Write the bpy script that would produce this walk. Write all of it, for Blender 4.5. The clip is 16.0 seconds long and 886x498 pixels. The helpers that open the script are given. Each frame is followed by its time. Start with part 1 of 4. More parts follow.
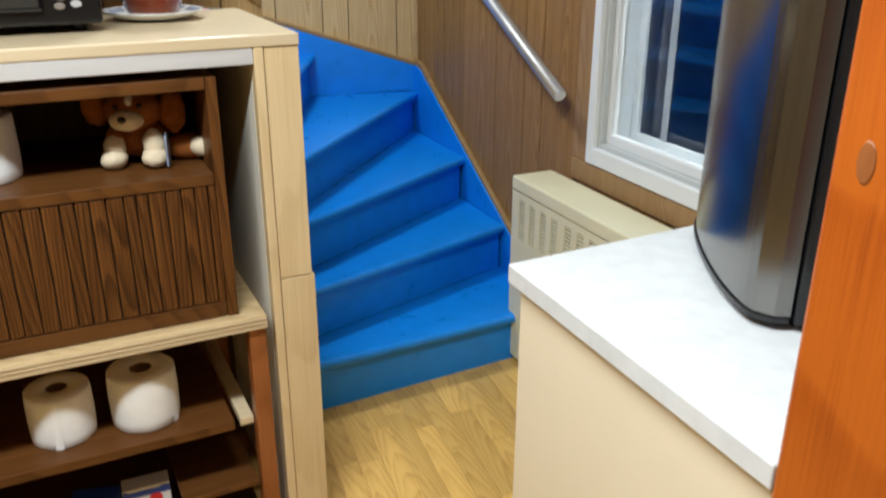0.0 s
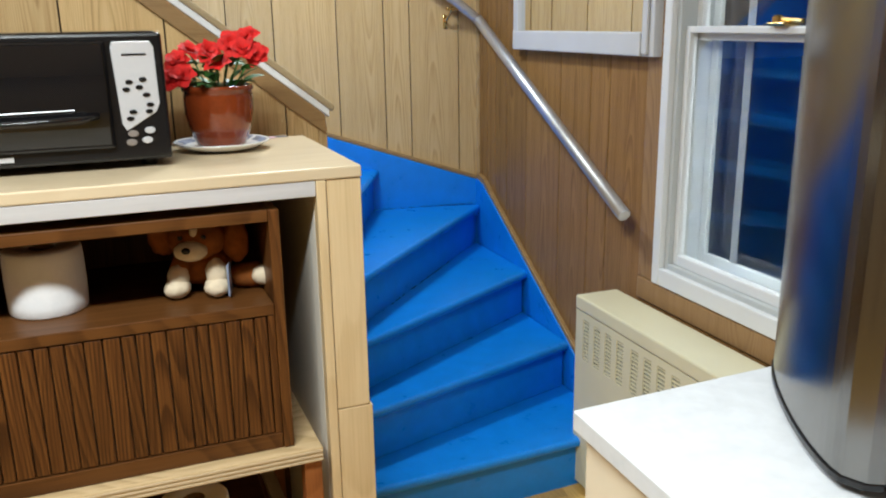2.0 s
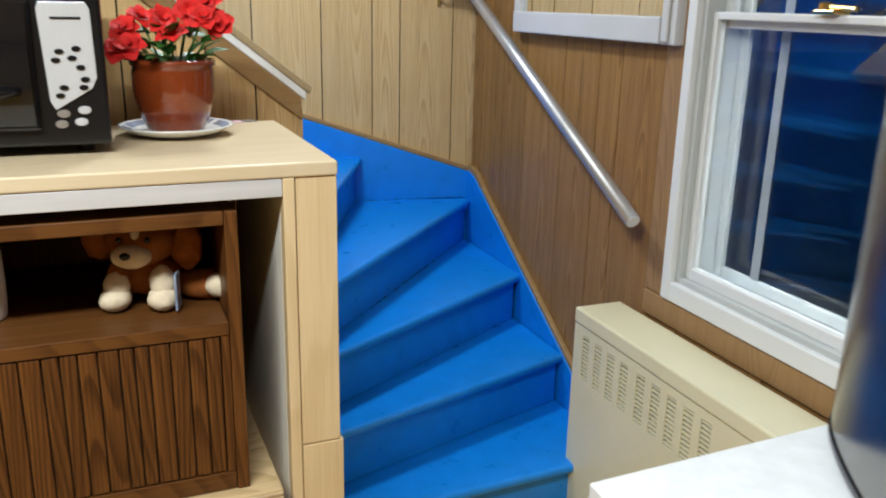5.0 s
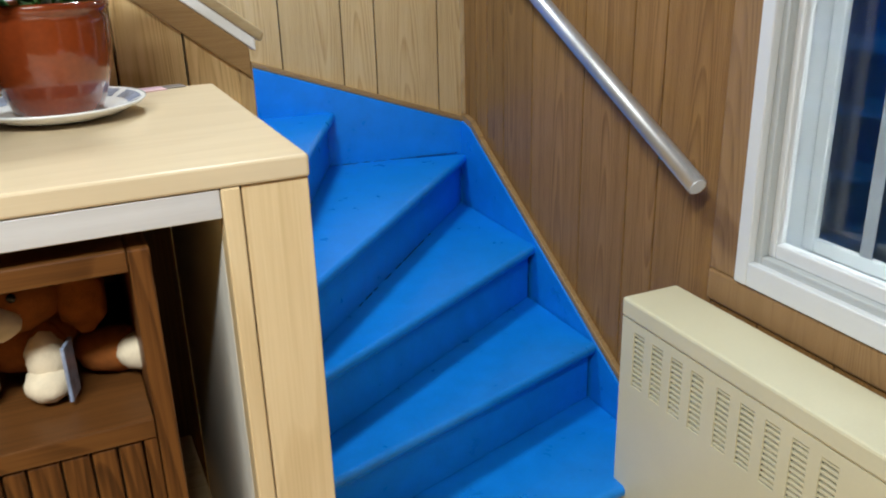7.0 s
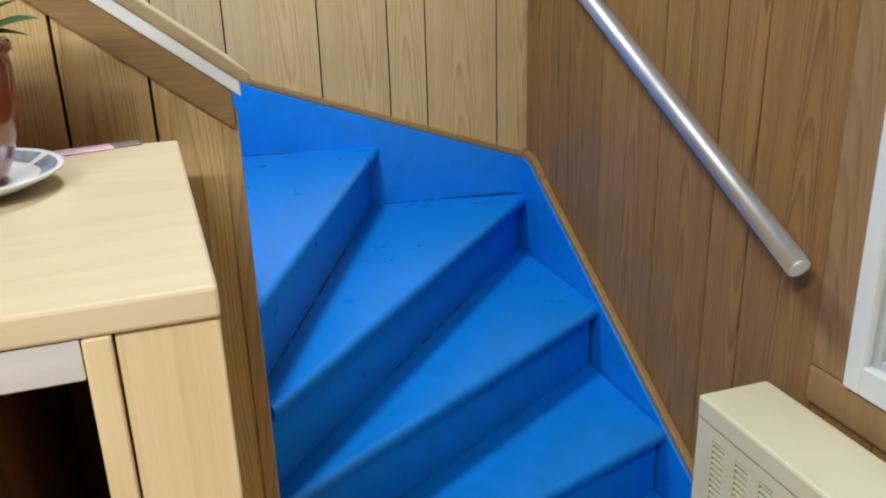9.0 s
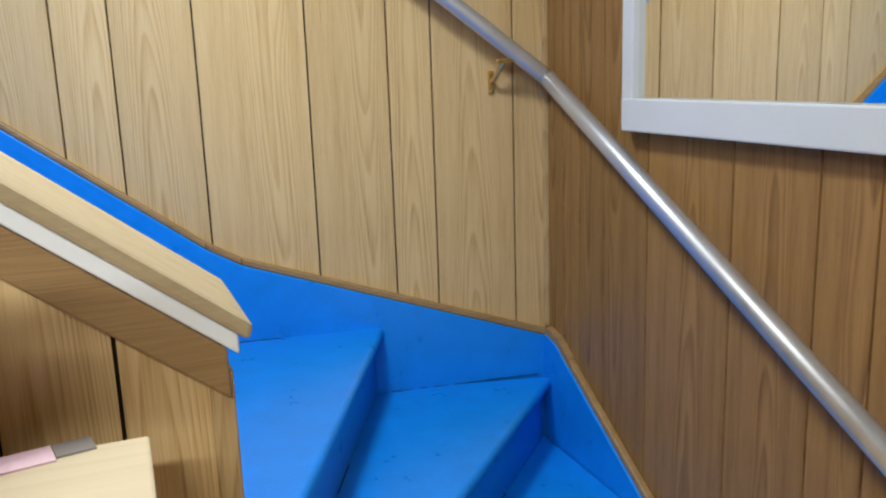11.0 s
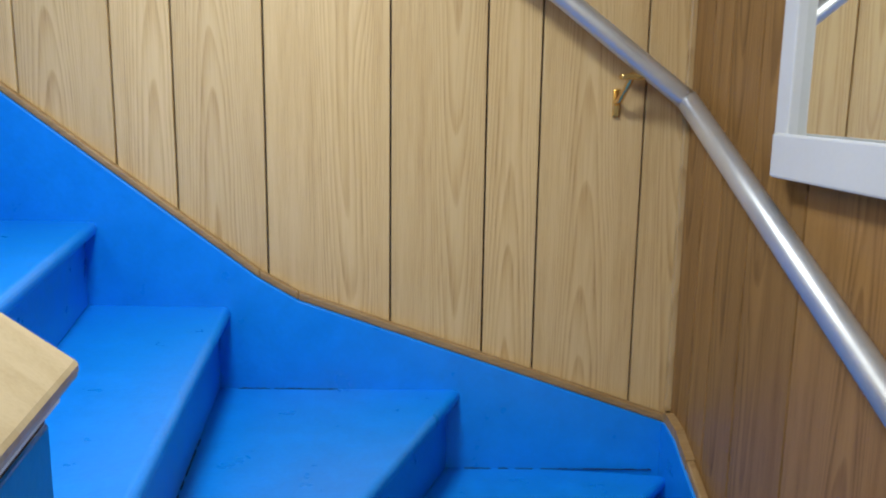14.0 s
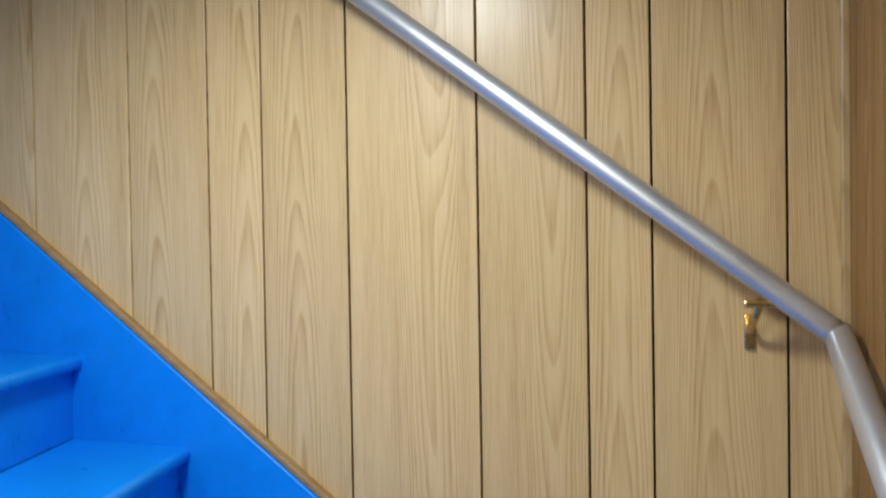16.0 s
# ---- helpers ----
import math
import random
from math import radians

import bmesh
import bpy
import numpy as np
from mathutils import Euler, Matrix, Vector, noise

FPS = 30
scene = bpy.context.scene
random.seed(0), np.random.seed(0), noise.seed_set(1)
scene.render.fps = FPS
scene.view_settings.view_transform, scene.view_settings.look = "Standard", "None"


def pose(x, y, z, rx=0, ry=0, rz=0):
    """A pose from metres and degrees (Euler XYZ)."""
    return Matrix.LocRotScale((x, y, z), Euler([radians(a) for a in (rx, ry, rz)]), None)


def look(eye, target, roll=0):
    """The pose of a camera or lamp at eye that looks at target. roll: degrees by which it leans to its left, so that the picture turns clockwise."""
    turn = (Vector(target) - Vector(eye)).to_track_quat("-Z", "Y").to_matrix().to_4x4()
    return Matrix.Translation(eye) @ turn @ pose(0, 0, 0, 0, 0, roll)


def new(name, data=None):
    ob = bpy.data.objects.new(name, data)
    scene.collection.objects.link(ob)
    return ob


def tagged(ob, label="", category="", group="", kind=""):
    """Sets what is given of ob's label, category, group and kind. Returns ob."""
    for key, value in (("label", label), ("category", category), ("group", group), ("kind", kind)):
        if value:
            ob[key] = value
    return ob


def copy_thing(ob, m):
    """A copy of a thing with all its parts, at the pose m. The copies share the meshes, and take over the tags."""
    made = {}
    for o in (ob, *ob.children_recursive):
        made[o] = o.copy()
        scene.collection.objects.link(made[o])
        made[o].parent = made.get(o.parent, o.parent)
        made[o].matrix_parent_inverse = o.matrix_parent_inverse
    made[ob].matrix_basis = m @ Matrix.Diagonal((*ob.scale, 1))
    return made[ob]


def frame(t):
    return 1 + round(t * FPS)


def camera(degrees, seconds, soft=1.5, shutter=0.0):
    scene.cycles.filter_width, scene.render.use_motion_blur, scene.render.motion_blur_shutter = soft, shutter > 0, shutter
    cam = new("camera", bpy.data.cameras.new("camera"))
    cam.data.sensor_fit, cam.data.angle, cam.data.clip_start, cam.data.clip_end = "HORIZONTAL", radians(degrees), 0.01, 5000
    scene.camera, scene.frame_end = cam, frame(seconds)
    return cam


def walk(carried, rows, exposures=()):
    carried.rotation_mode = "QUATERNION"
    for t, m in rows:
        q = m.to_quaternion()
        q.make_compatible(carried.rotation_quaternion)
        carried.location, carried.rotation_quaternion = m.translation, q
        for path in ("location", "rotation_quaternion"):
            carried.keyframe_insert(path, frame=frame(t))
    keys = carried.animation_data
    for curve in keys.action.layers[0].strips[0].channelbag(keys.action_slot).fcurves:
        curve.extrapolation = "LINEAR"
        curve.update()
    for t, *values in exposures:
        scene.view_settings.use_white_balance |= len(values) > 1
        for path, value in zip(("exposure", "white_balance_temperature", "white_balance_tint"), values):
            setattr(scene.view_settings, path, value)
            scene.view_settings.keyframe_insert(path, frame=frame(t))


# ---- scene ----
cam = camera(55.9, 16.0, soft=2.0, shutter=0.5)
PATH = [
    (0, (-1.117, -3.591, 1.446), (-0.51, -1.838, 0.7), 0.2),
    (0.5, (-1.1, -3.551, 1.468), (-0.517, -1.751, 0.818), -0.4),
    (1, (-1.083, -3.542, 1.479), (-0.553, -1.719, 0.85), -1.5),
    (1.5, (-1.073, -3.53, 1.485), (-0.568, -1.69, 0.884), -1.2),
    (2, (-1.096, -3.534, 1.502), (-0.608, -1.667, 0.975), -0.9),
    (2.5, (-1.094, -3.503, 1.5), (-0.618, -1.624, 1.006), -0.8),
    (3, (-1.097, -3.501, 1.505), (-0.632, -1.605, 1.069), -0.4),
    (3.5, (-1.106, -3.507, 1.522), (-0.641, -1.603, 1.123), -0.3),
    (4, (-1.078, -3.494, 1.524), (-0.601, -1.597, 1.106), -0.6),
    (4.5, (-1.035, -3.44, 1.503), (-0.545, -1.566, 1.003), 1.1),
    (5, (-1.036, -3.266, 1.485), (-0.513, -1.421, 0.919), 1.3),
    (7.5, (-0.917, -2.638, 1.435), (-0.354, -0.859, 0.715), -1.9),
    (8, (-0.868, -2.568, 1.463), (-0.335, -0.748, 0.827), -1.8),
    (8.5, (-0.803, -2.493, 1.45), (-0.363, -0.651, 0.809), -1.2),
    (9, (-0.783, -2.423, 1.445), (-0.393, -0.585, 0.758), -1.6),
    (9.5, (-0.813, -2.317, 1.465), (-0.295, -0.465, 0.915), -2.1),
    (10, (-0.808, -2.218, 1.501), (-0.26, -0.352, 1.034), -2.2),
    (12.5, (-0.745, -1.899, 1.532), (-0.436, 0.039, 1.148), -1.4),
    (13, (-0.679, -1.838, 1.508), (-0.39, 0.09, 1.062), -1.8),
    (13.5, (-0.586, -1.767, 1.512), (-0.448, 0.191, 1.128), -1.0),
    (14, (-0.522, -1.723, 1.517), (-0.495, 0.242, 1.147), 0.8),
    (14.5, (-0.521, -1.65, 1.524), (-0.56, 0.33, 1.242), -0.7),
    (14.8, (-0.502, -1.604, 1.562), (-0.502, 0.389, 1.388), -1.3),
    (15, (-0.474, -1.583, 1.586), (-0.506, 0.411, 1.444), -1.9),
    (15.5, (-0.287, -1.488, 1.686), (-0.718, 0.457, 1.513), -1.9),
    (16, (-0.203, -1.456, 1.667), (-0.821, 0.446, 1.631), -0.9),
]
walk(cam, [(t, look(eye, target, roll)) for t, eye, target, roll in PATH])

# ---- world, lamps ----
world = bpy.data.worlds.new("night")
scene.world = world
world.use_nodes = True
world.node_tree.nodes["Background"].inputs["Color"].default_value = (0.05, 0.09, 0.22, 1)
world.node_tree.nodes["Background"].inputs["Strength"].default_value = 0.10


def area_lamp(name, at, size_x, size_y, watts, colour):
    data = bpy.data.lights.new(name, "AREA")
    data.shape, data.size, data.size_y, data.energy, data.color = "RECTANGLE", size_x, size_y, watts, colour
    ob = new(name, data)
    ob.matrix_world = pose(*at)
    return ob


CEIL = 2.42
area_lamp("kitchen_lamp", (-1.52, -2.92, CEIL - 0.072), 1.1, 0.13, 61, (0.92, 1.0, 1.0))
area_lamp("stair_lamp", (-0.85, -0.84, CEIL - 0.095), 0.26, 0.26, 19, (0.90, 1.0, 1.04))



# ---- materials ----
def nodes_of(name):
    m = bpy.data.materials.new(name)
    m.use_nodes = True
    nt = m.node_tree
    return m, nt, nt.nodes["Principled BSDF"]


def node(nt, kind, **inputs):
    n = nt.nodes.new(kind)
    for key, value in inputs.items():
        k = key.replace("_", " ")
        if isinstance(value, bpy.types.NodeSocket):
            nt.links.new(value, n.inputs[k])
        else:
            n.inputs[k].default_value = value
    return n


def calc(nt, op, a, b=0.0, c=0.0):
    n = nt.nodes.new("ShaderNodeMath")
    n.operation = op
    for i, v in enumerate((a, b, c)):
        if isinstance(v, bpy.types.NodeSocket):
            nt.links.new(v, n.inputs[i])
        else:
            n.inputs[i].default_value = v
    return n.outputs[0]


def ramp(nt, fac, stops):
    n = nt.nodes.new("ShaderNodeValToRGB")
    els = n.color_ramp.elements
    while len(els) < len(stops):
        els.new(0.5)
    for e, (p, c) in zip(els, stops):
        e.position, e.color = p, (*c, 1)
    nt.links.new(fac, n.inputs[0])
    return n.outputs[0]


def mixed(nt, fac, a, b, blend="MIX"):
    n = nt.nodes.new("ShaderNodeMix")
    n.data_type, n.blend_type = "RGBA", blend
    for i, v in ((0, fac), (6, a), (7, b)):
        if isinstance(v, bpy.types.NodeSocket):
            nt.links.new(v, n.inputs[i])
        else:
            n.inputs[i].default_value = v if i == 0 else (*v, 1)
    return n.outputs[2]


def scaled(nt, vec, s):
    n = nt.nodes.new("ShaderNodeVectorMath")
    n.operation = "MULTIPLY"
    nt.links.new(vec, n.inputs[0])
    n.inputs[1].default_value = s
    return n.outputs[0]


def relief(nt, bsdf, height, strength=0.2, distance=0.002):
    b = node(nt, "ShaderNodeBump", Strength=strength, Distance=distance, Height=height)
    nt.links.new(b.outputs[0], bsdf.inputs["Normal"])


def oak(name, light, mid, dark, rough=0.38, across=0, along=2, arches=11.0, curve=1700.0, tone=0.16, spec=0.4):
    """Flat-sawn wood: arched rings over the width of each board, and fine pores along it."""
    m, nt, bsdf = nodes_of(name)
    tc = nt.nodes.new("ShaderNodeTexCoord")
    rnd = nt.nodes.new("ShaderNodeObjectInfo").outputs["Random"]
    sep = nt.nodes.new("ShaderNodeSeparateXYZ")
    nt.links.new(tc.outputs["Object"], sep.inputs[0])
    u, v = sep.outputs[across], sep.outputs[along]
    shift = calc(nt, "MULTIPLY", rnd, 37.0)
    warp_scale = [2.0, 2.0, 2.0]
    warp_scale[across], warp_scale[along] = 7.0, 1.3
    w4 = nt.nodes.new("ShaderNodeTexNoise")
    w4.noise_dimensions = "4D"
    nt.links.new(scaled(nt, tc.outputs["Object"], warp_scale), w4.inputs["Vector"])
    nt.links.new(shift, w4.inputs["W"])
    w4.inputs["Scale"].default_value, w4.inputs["Detail"].default_value = 1.0, 2.0
    warp = calc(nt, "SUBTRACT", w4.outputs["Fac"], 0.5)
    off = calc(nt, "MULTIPLY", calc(nt, "SUBTRACT", calc(nt, "FRACT", calc(nt, "MULTIPLY", rnd, 7.31)), 0.5), 0.10)
    uu = calc(nt, "ADD", calc(nt, "ADD", u, off), calc(nt, "MULTIPLY", warp, 0.035))
    sign = calc(nt, "SUBTRACT", calc(nt, "MULTIPLY", calc(nt, "GREATER_THAN", calc(nt, "FRACT", calc(nt, "MULTIPLY", rnd, 3.7)), 0.25), 2.0), 1.0)
    rings = calc(nt, "ADD", calc(nt, "MULTIPLY", calc(nt, "MULTIPLY", uu, uu), curve), calc(nt, "MULTIPLY", calc(nt, "MULTIPLY", v, arches), sign))
    rings = calc(nt, "ADD", rings, calc(nt, "MULTIPLY", warp, 6.0))
    saw = calc(nt, "FRACT", rings)
    band = calc(nt, "MULTIPLY", calc(nt, "POWER", saw, 2.2), calc(nt, "SUBTRACT", 1.0, calc(nt, "POWER", saw, 14.0)))
    fine_scale = [420.0, 420.0, 420.0]
    fine_scale[along] = 9.0
    fine = node(nt, "ShaderNodeTexNoise", Vector=scaled(nt, tc.outputs["Object"], fine_scale), Scale=1.0, Detail=2.0)
    mid_scale = [60.0, 60.0, 60.0]
    mid_scale[along] = 1.6
    streak = node(nt, "ShaderNodeTexNoise", Vector=scaled(nt, tc.outputs["Object"], mid_scale), Scale=1.0, Detail=3.0)
    f = calc(nt, "ADD", calc(nt, "MULTIPLY", band, 0.64), calc(nt, "MULTIPLY", calc(nt, "SUBTRACT", fine.outputs["Fac"], 0.42), 0.95))
    f = calc(nt, "ADD", f, calc(nt, "MULTIPLY", calc(nt, "SUBTRACT", streak.outputs["Fac"], 0.5), 0.85))
    col = ramp(nt, f, [(0.0, light), (0.45, mid), (1.0, dark)])
    hue = node(nt, "ShaderNodeHueSaturation", Color=col, Value=calc(nt, "ADD", 1.0 - tone / 2, calc(nt, "MULTIPLY", rnd, tone)))
    nt.links.new(hue.outputs[0], bsdf.inputs["Base Color"])
    nt.links.new(calc(nt, "ADD", rough - 0.06, calc(nt, "MULTIPLY", streak.outputs["Fac"], 0.14)), bsdf.inputs["Roughness"])
    bsdf.inputs["Specular IOR Level"].default_value = spec
    relief(nt, bsdf, fine.outputs["Fac"], 0.06, 0.0006)
    return m


def plain(name, colour, rough=0.5, metal=0.0, vary=0.12, scale=6.0, grain=160.0, bump=0.1, spec=0.5, coat=0.0, stretch=(1, 1, 1), polished=False):
    """A painted, moulded or cast surface with faint blotches, smudges and fine relief."""
    m, nt, bsdf = nodes_of(name)
    tc = nt.nodes.new("ShaderNodeTexCoord")
    vec = scaled(nt, tc.outputs["Object"], stretch)
    big = node(nt, "ShaderNodeTexNoise", Vector=vec, Scale=scale, Detail=4.0)
    small = node(nt, "ShaderNodeTexNoise", Vector=vec, Scale=grain, Detail=3.0)
    f = calc(nt, "ADD", calc(nt, "MULTIPLY", big.outputs["Fac"], 0.7), calc(nt, "MULTIPLY", small.outputs["Fac"], 0.3))
    col = ramp(nt, f, [(0.25, [c * (1 - vary) for c in colour]), (0.75, [min(1, c * (1 + vary)) for c in colour])])
    nt.links.new(col, bsdf.inputs["Base Color"])
    bsdf.inputs["Roughness"].default_value = rough
    if not polished:
        nt.links.new(calc(nt, "ADD", max(0.02, rough - 0.07), calc(nt, "MULTIPLY", big.outputs["Fac"], 0.14)), bsdf.inputs["Roughness"])
    bsdf.inputs["Metallic"].default_value = metal
    bsdf.inputs["Specular IOR Level"].default_value = spec
    bsdf.inputs["Coat Weight"].default_value = coat
    if bump:
        relief(nt, bsdf, small.outputs["Fac"], bump, 0.001)
    return m


def clear_glass(name):
    m, nt, bsdf = nodes_of(name)
    bsdf.inputs["Base Color"].default_value = (0.95, 0.97, 0.98, 1)
    bsdf.inputs["Roughness"].default_value = 0.0
    bsdf.inputs["Transmission Weight"].default_value = 1.0
    bsdf.inputs["IOR"].default_value = 1.5
    return m


def glowing(name, colour, strength):
    m, nt, bsdf = nodes_of(name)
    bsdf.inputs["Base Color"].default_value = (*colour, 1)
    bsdf.inputs["Emission Color"].default_value = (*colour, 1)
    bsdf.inputs["Emission Strength"].default_value = strength
    return m


OAK = oak("oak_panelling", (0.68, 0.480, 0.240), (0.56, 0.362, 0.158), (0.22, 0.115, 0.038), 0.30, arches=5.0, tone=0.22)
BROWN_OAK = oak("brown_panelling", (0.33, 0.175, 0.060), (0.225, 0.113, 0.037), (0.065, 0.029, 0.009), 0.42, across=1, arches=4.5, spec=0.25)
TRIM_OAK = oak("oak_trim", (0.38, 0.235, 0.105), (0.27, 0.155, 0.062), (0.13, 0.066, 0.024), 0.4, across=2, along=0, arches=8, curve=900)
EAST_TRIM = oak("brown_trim", (0.36, 0.21, 0.095), (0.29, 0.165, 0.07), (0.17, 0.085, 0.035), 0.4, across=1, arches=8, curve=900)
TRIM_UP = oak("upright_trim", (0.52, 0.35, 0.17), (0.42, 0.27, 0.12), (0.18, 0.09, 0.035), 0.4, arches=8, curve=900)
FLOOR_OAK = oak("laminate_oak", (0.62, 0.39, 0.12), (0.53, 0.31, 0.085), (0.34, 0.185, 0.055), 0.3, across=0, along=1, arches=9, curve=900, tone=0.35)
WALNUT = oak("walnut_veneer", (0.135, 0.050, 0.012), (0.068, 0.023, 0.0055), (0.012, 0.0045, 0.002), 0.42, arches=7, curve=1500, spec=0.25)
WALNUT_FLAT = oak("walnut_shelf", (0.130, 0.050, 0.013), (0.080, 0.029, 0.0075), (0.025, 0.009, 0.003), 0.4, across=1, along=0, arches=7, curve=1500, spec=0.25)
PINE = oak("orange_pine", (0.46, 0.105, 0.010), (0.37, 0.075, 0.006), (0.20, 0.033, 0.004), 0.35, arches=5, curve=260)
LEG_WOOD = oak("red_brown_wood", (0.30, 0.10, 0.03), (0.24, 0.075, 0.02), (0.13, 0.035, 0.01), 0.35, arches=5, curve=260)
BIRCH = oak("birch_veneer", (0.68, 0.52, 0.31), (0.62, 0.46, 0.26), (0.52, 0.37, 0.19), 0.36, arches=4, curve=120, tone=0.06)
BIRCH_FLAT = oak("birch_top", (0.62, 0.50, 0.335), (0.59, 0.47, 0.31), (0.545, 0.43, 0.275), 0.3, across=1, along=0, arches=4, curve=90, tone=0.05)
# birch tones lowered in colour to offset the lamp close above the cap
CAP_WOOD = oak("cap_birch_darkened", (0.48, 0.37, 0.225), (0.43, 0.325, 0.19), (0.36, 0.26, 0.14), 0.36, across=1, along=0, arches=4, curve=90, tone=0.05)
PLY = oak("plywood_edge", (0.62, 0.46, 0.26), (0.50, 0.35, 0.18), (0.25, 0.15, 0.07), 0.5, across=2, along=0, arches=0.5, curve=9000)
GROOVE = plain("dark_groove", (0.04, 0.028, 0.014), 0.8)
BLUE = plain("blue_gloss_paint", (0.003, 0.222, 0.75), 0.30, vary=0.12, scale=16, grain=110, bump=0.4, spec=0.45)
JOINT = plain("shadowed_joint", (0.004, 0.02, 0.09), 0.9)
WHITE = plain("white_vinyl", (0.74, 0.75, 0.76), 0.35, vary=0.04)
# white vinyl greyed in colour for the dimness of the reveal beyond the glass
VINYL_GREY = plain("vinyl_dimmed_in_reveal", (0.50, 0.52, 0.52), 0.5, vary=0.08)
STORM_GREY = plain("grey_storm_strip", (0.20, 0.21, 0.22), 0.5, vary=0.1)
FRAME_PAINT = plain("grey_white_paint", (0.56, 0.56, 0.57), 0.5, vary=0.06)
WHITE_PAINT = plain("white_paint", (0.83, 0.84, 0.86), 0.45, vary=0.05)
CREAM = plain("cream_enamel", (0.70, 0.65, 0.46), 0.35, vary=0.05, bump=0.05)
# the cream enamel darkened in colour for shade inside the slots
CREAM_SHADED = plain("cream_slot_shade", (0.22, 0.20, 0.15), 0.6, vary=0.08)
ALU = plain("brushed_aluminium", (0.76, 0.78, 0.82), 0.50, 0.6, vary=0.08, scale=3, grain=60, stretch=(1, 30, 30))
SILVER = plain("silver_rail", (0.58, 0.58, 0.59), 0.40, 0.75, vary=0.08, scale=14, grain=120)
STEEL = plain("stainless_steel", (0.22, 0.215, 0.205), 0.22, 1.0, vary=0.07, scale=4, grain=40, stretch=(30, 30, 1), bump=0.02)
BLACK = plain("black_plastic", (0.007, 0.007, 0.008), 0.22, vary=0.2)
BLACK_GLASS = plain("black_glass", (0.006, 0.006, 0.007), 0.035, vary=0.1, bump=0.0, polished=True)
PANEL_SILVER = plain("silver_panel", (0.68, 0.69, 0.72), 0.3, 0.4, vary=0.04)
LAMINATE = plain("white_laminate", (0.66, 0.68, 0.71), 0.4, vary=0.10, scale=22, grain=60, bump=0.05)
# white side panel with warm bounced light mixed into its colour
WARM_BOUNCE_SIDE = plain("warm_bounce_side_panel", (0.80, 0.70, 0.54), 0.5, vary=0.03)
MIRROR = plain("mirror_silver", (0.88, 0.89, 0.86), 0.0, 1.0, vary=0.005, bump=0.0, polished=True)
PAPER = plain("tissue_paper", (0.82, 0.82, 0.83), 0.9, vary=0.05, scale=20, bump=0.5)
KRAFT = plain("grey_core", (0.25, 0.16, 0.09), 0.9)
GLAZE = plain("brown_glaze", (0.19, 0.034, 0.008), 0.14, vary=0.35, scale=14, bump=0.0, coat=0.5)
CHINA = plain("white_china", (0.78, 0.78, 0.77), 0.12, vary=0.03, bump=0.0)
CHINA_BLUE = plain("blue_china_print", (0.22, 0.26, 0.36), 0.15, vary=0.6, scale=40, bump=0.0)
PETAL = plain("red_petal", (0.66, 0.012, 0.010), 0.75, vary=0.3, scale=40)
LEAF = plain("green_leaf", (0.045, 0.16, 0.03), 0.45, vary=0.4, scale=30)
SOIL = plain("potting_soil", (0.03, 0.02, 0.014), 0.95, vary=0.4, scale=60, bump=0.8)
FUR = plain("brown_plush", (0.27, 0.085, 0.020), 0.95, vary=0.35, scale=60, grain=500, bump=0.9, spec=0.1)
FUR_PALE = plain("cream_plush", (0.66, 0.55, 0.40), 0.95, vary=0.15, scale=60, grain=500, bump=0.9, spec=0.1)
BRASS = plain("polished_brass", (0.75, 0.52, 0.20), 0.22, 1.0)
PLASTER = plain("plaster", (0.70, 0.66, 0.58), 0.85, vary=0.05, scale=3)
# tan kept dark to hold down bounce from walls out of view
LOW_BOUNCE_WALL = plain("low_bounce_tan", (0.34, 0.25, 0.15), 0.7, vary=0.06, scale=3)
CARTON = plain("white_carton", (0.75, 0.76, 0.78), 0.5, vary=0.03)
INK_BLUE = plain("blue_print", (0.02, 0.07, 0.42), 0.45)
INK_RED = plain("red_print", (0.65, 0.03, 0.03), 0.45)
INK_GREEN = plain("green_print", (0.05, 0.40, 0.15), 0.45)
PINK = plain("pink_paper", (0.70, 0.47, 0.52), 0.7, vary=0.2, scale=50)
GREY_TAPE = plain("grey_tape", (0.20, 0.17, 0.15), 0.6)
NIGHT = plain("night_ground", (0.03, 0.035, 0.04), 0.9)
GLASS = clear_glass("window_glass")
DIFFUSER = glowing("lamp_diffuser", (1.0, 0.95, 0.86), 3.0)


# ---- mesh helpers ----
def part(name, bm, material, parent=None, label="", smooth=False):
    me = bpy.data.meshes.new(name)
    bmesh.ops.recalc_face_normals(bm, faces=bm.faces)
    bm.to_mesh(me)
    bm.free()
    me.materials.append(material)
    if smooth:
        for p in me.polygons:
            p.use_smooth = True
    ob = new(name, me)
    if parent is not None:
        ob.parent = parent
    if label:
        ob["label"] = label
    return ob


def thing(name, label, category, at=(0, 0, 0), turn=0.0, group="", kind=""):
    ob = new(name)
    ob.matrix_basis = pose(*at, 0, 0, turn)
    return tagged(ob, label, category, group, kind)


def rounded(bm, width, segments=2):
    if width > 0:
        bmesh.ops.bevel(bm, geom=list(bm.edges), offset=width, segments=segments, profile=0.5, affect="EDGES", clamp_overlap=True)
    return bm


def box(lo, hi, bevel=0.0, bm=None):
    own = bmesh.new()
    m = Matrix.LocRotScale([(a + b) / 2 for a, b in zip(lo, hi)], None, [max(1e-4, b - a) for a, b in zip(lo, hi)])
    bmesh.ops.create_cube(own, size=1.0, matrix=m)
    rounded(own, bevel)
    if bm is None:
        return own
    me = bpy.data.meshes.new("join")
    own.to_mesh(me)
    own.free()
    bm.from_mesh(me)
    bpy.data.meshes.remove(me)
    return bm


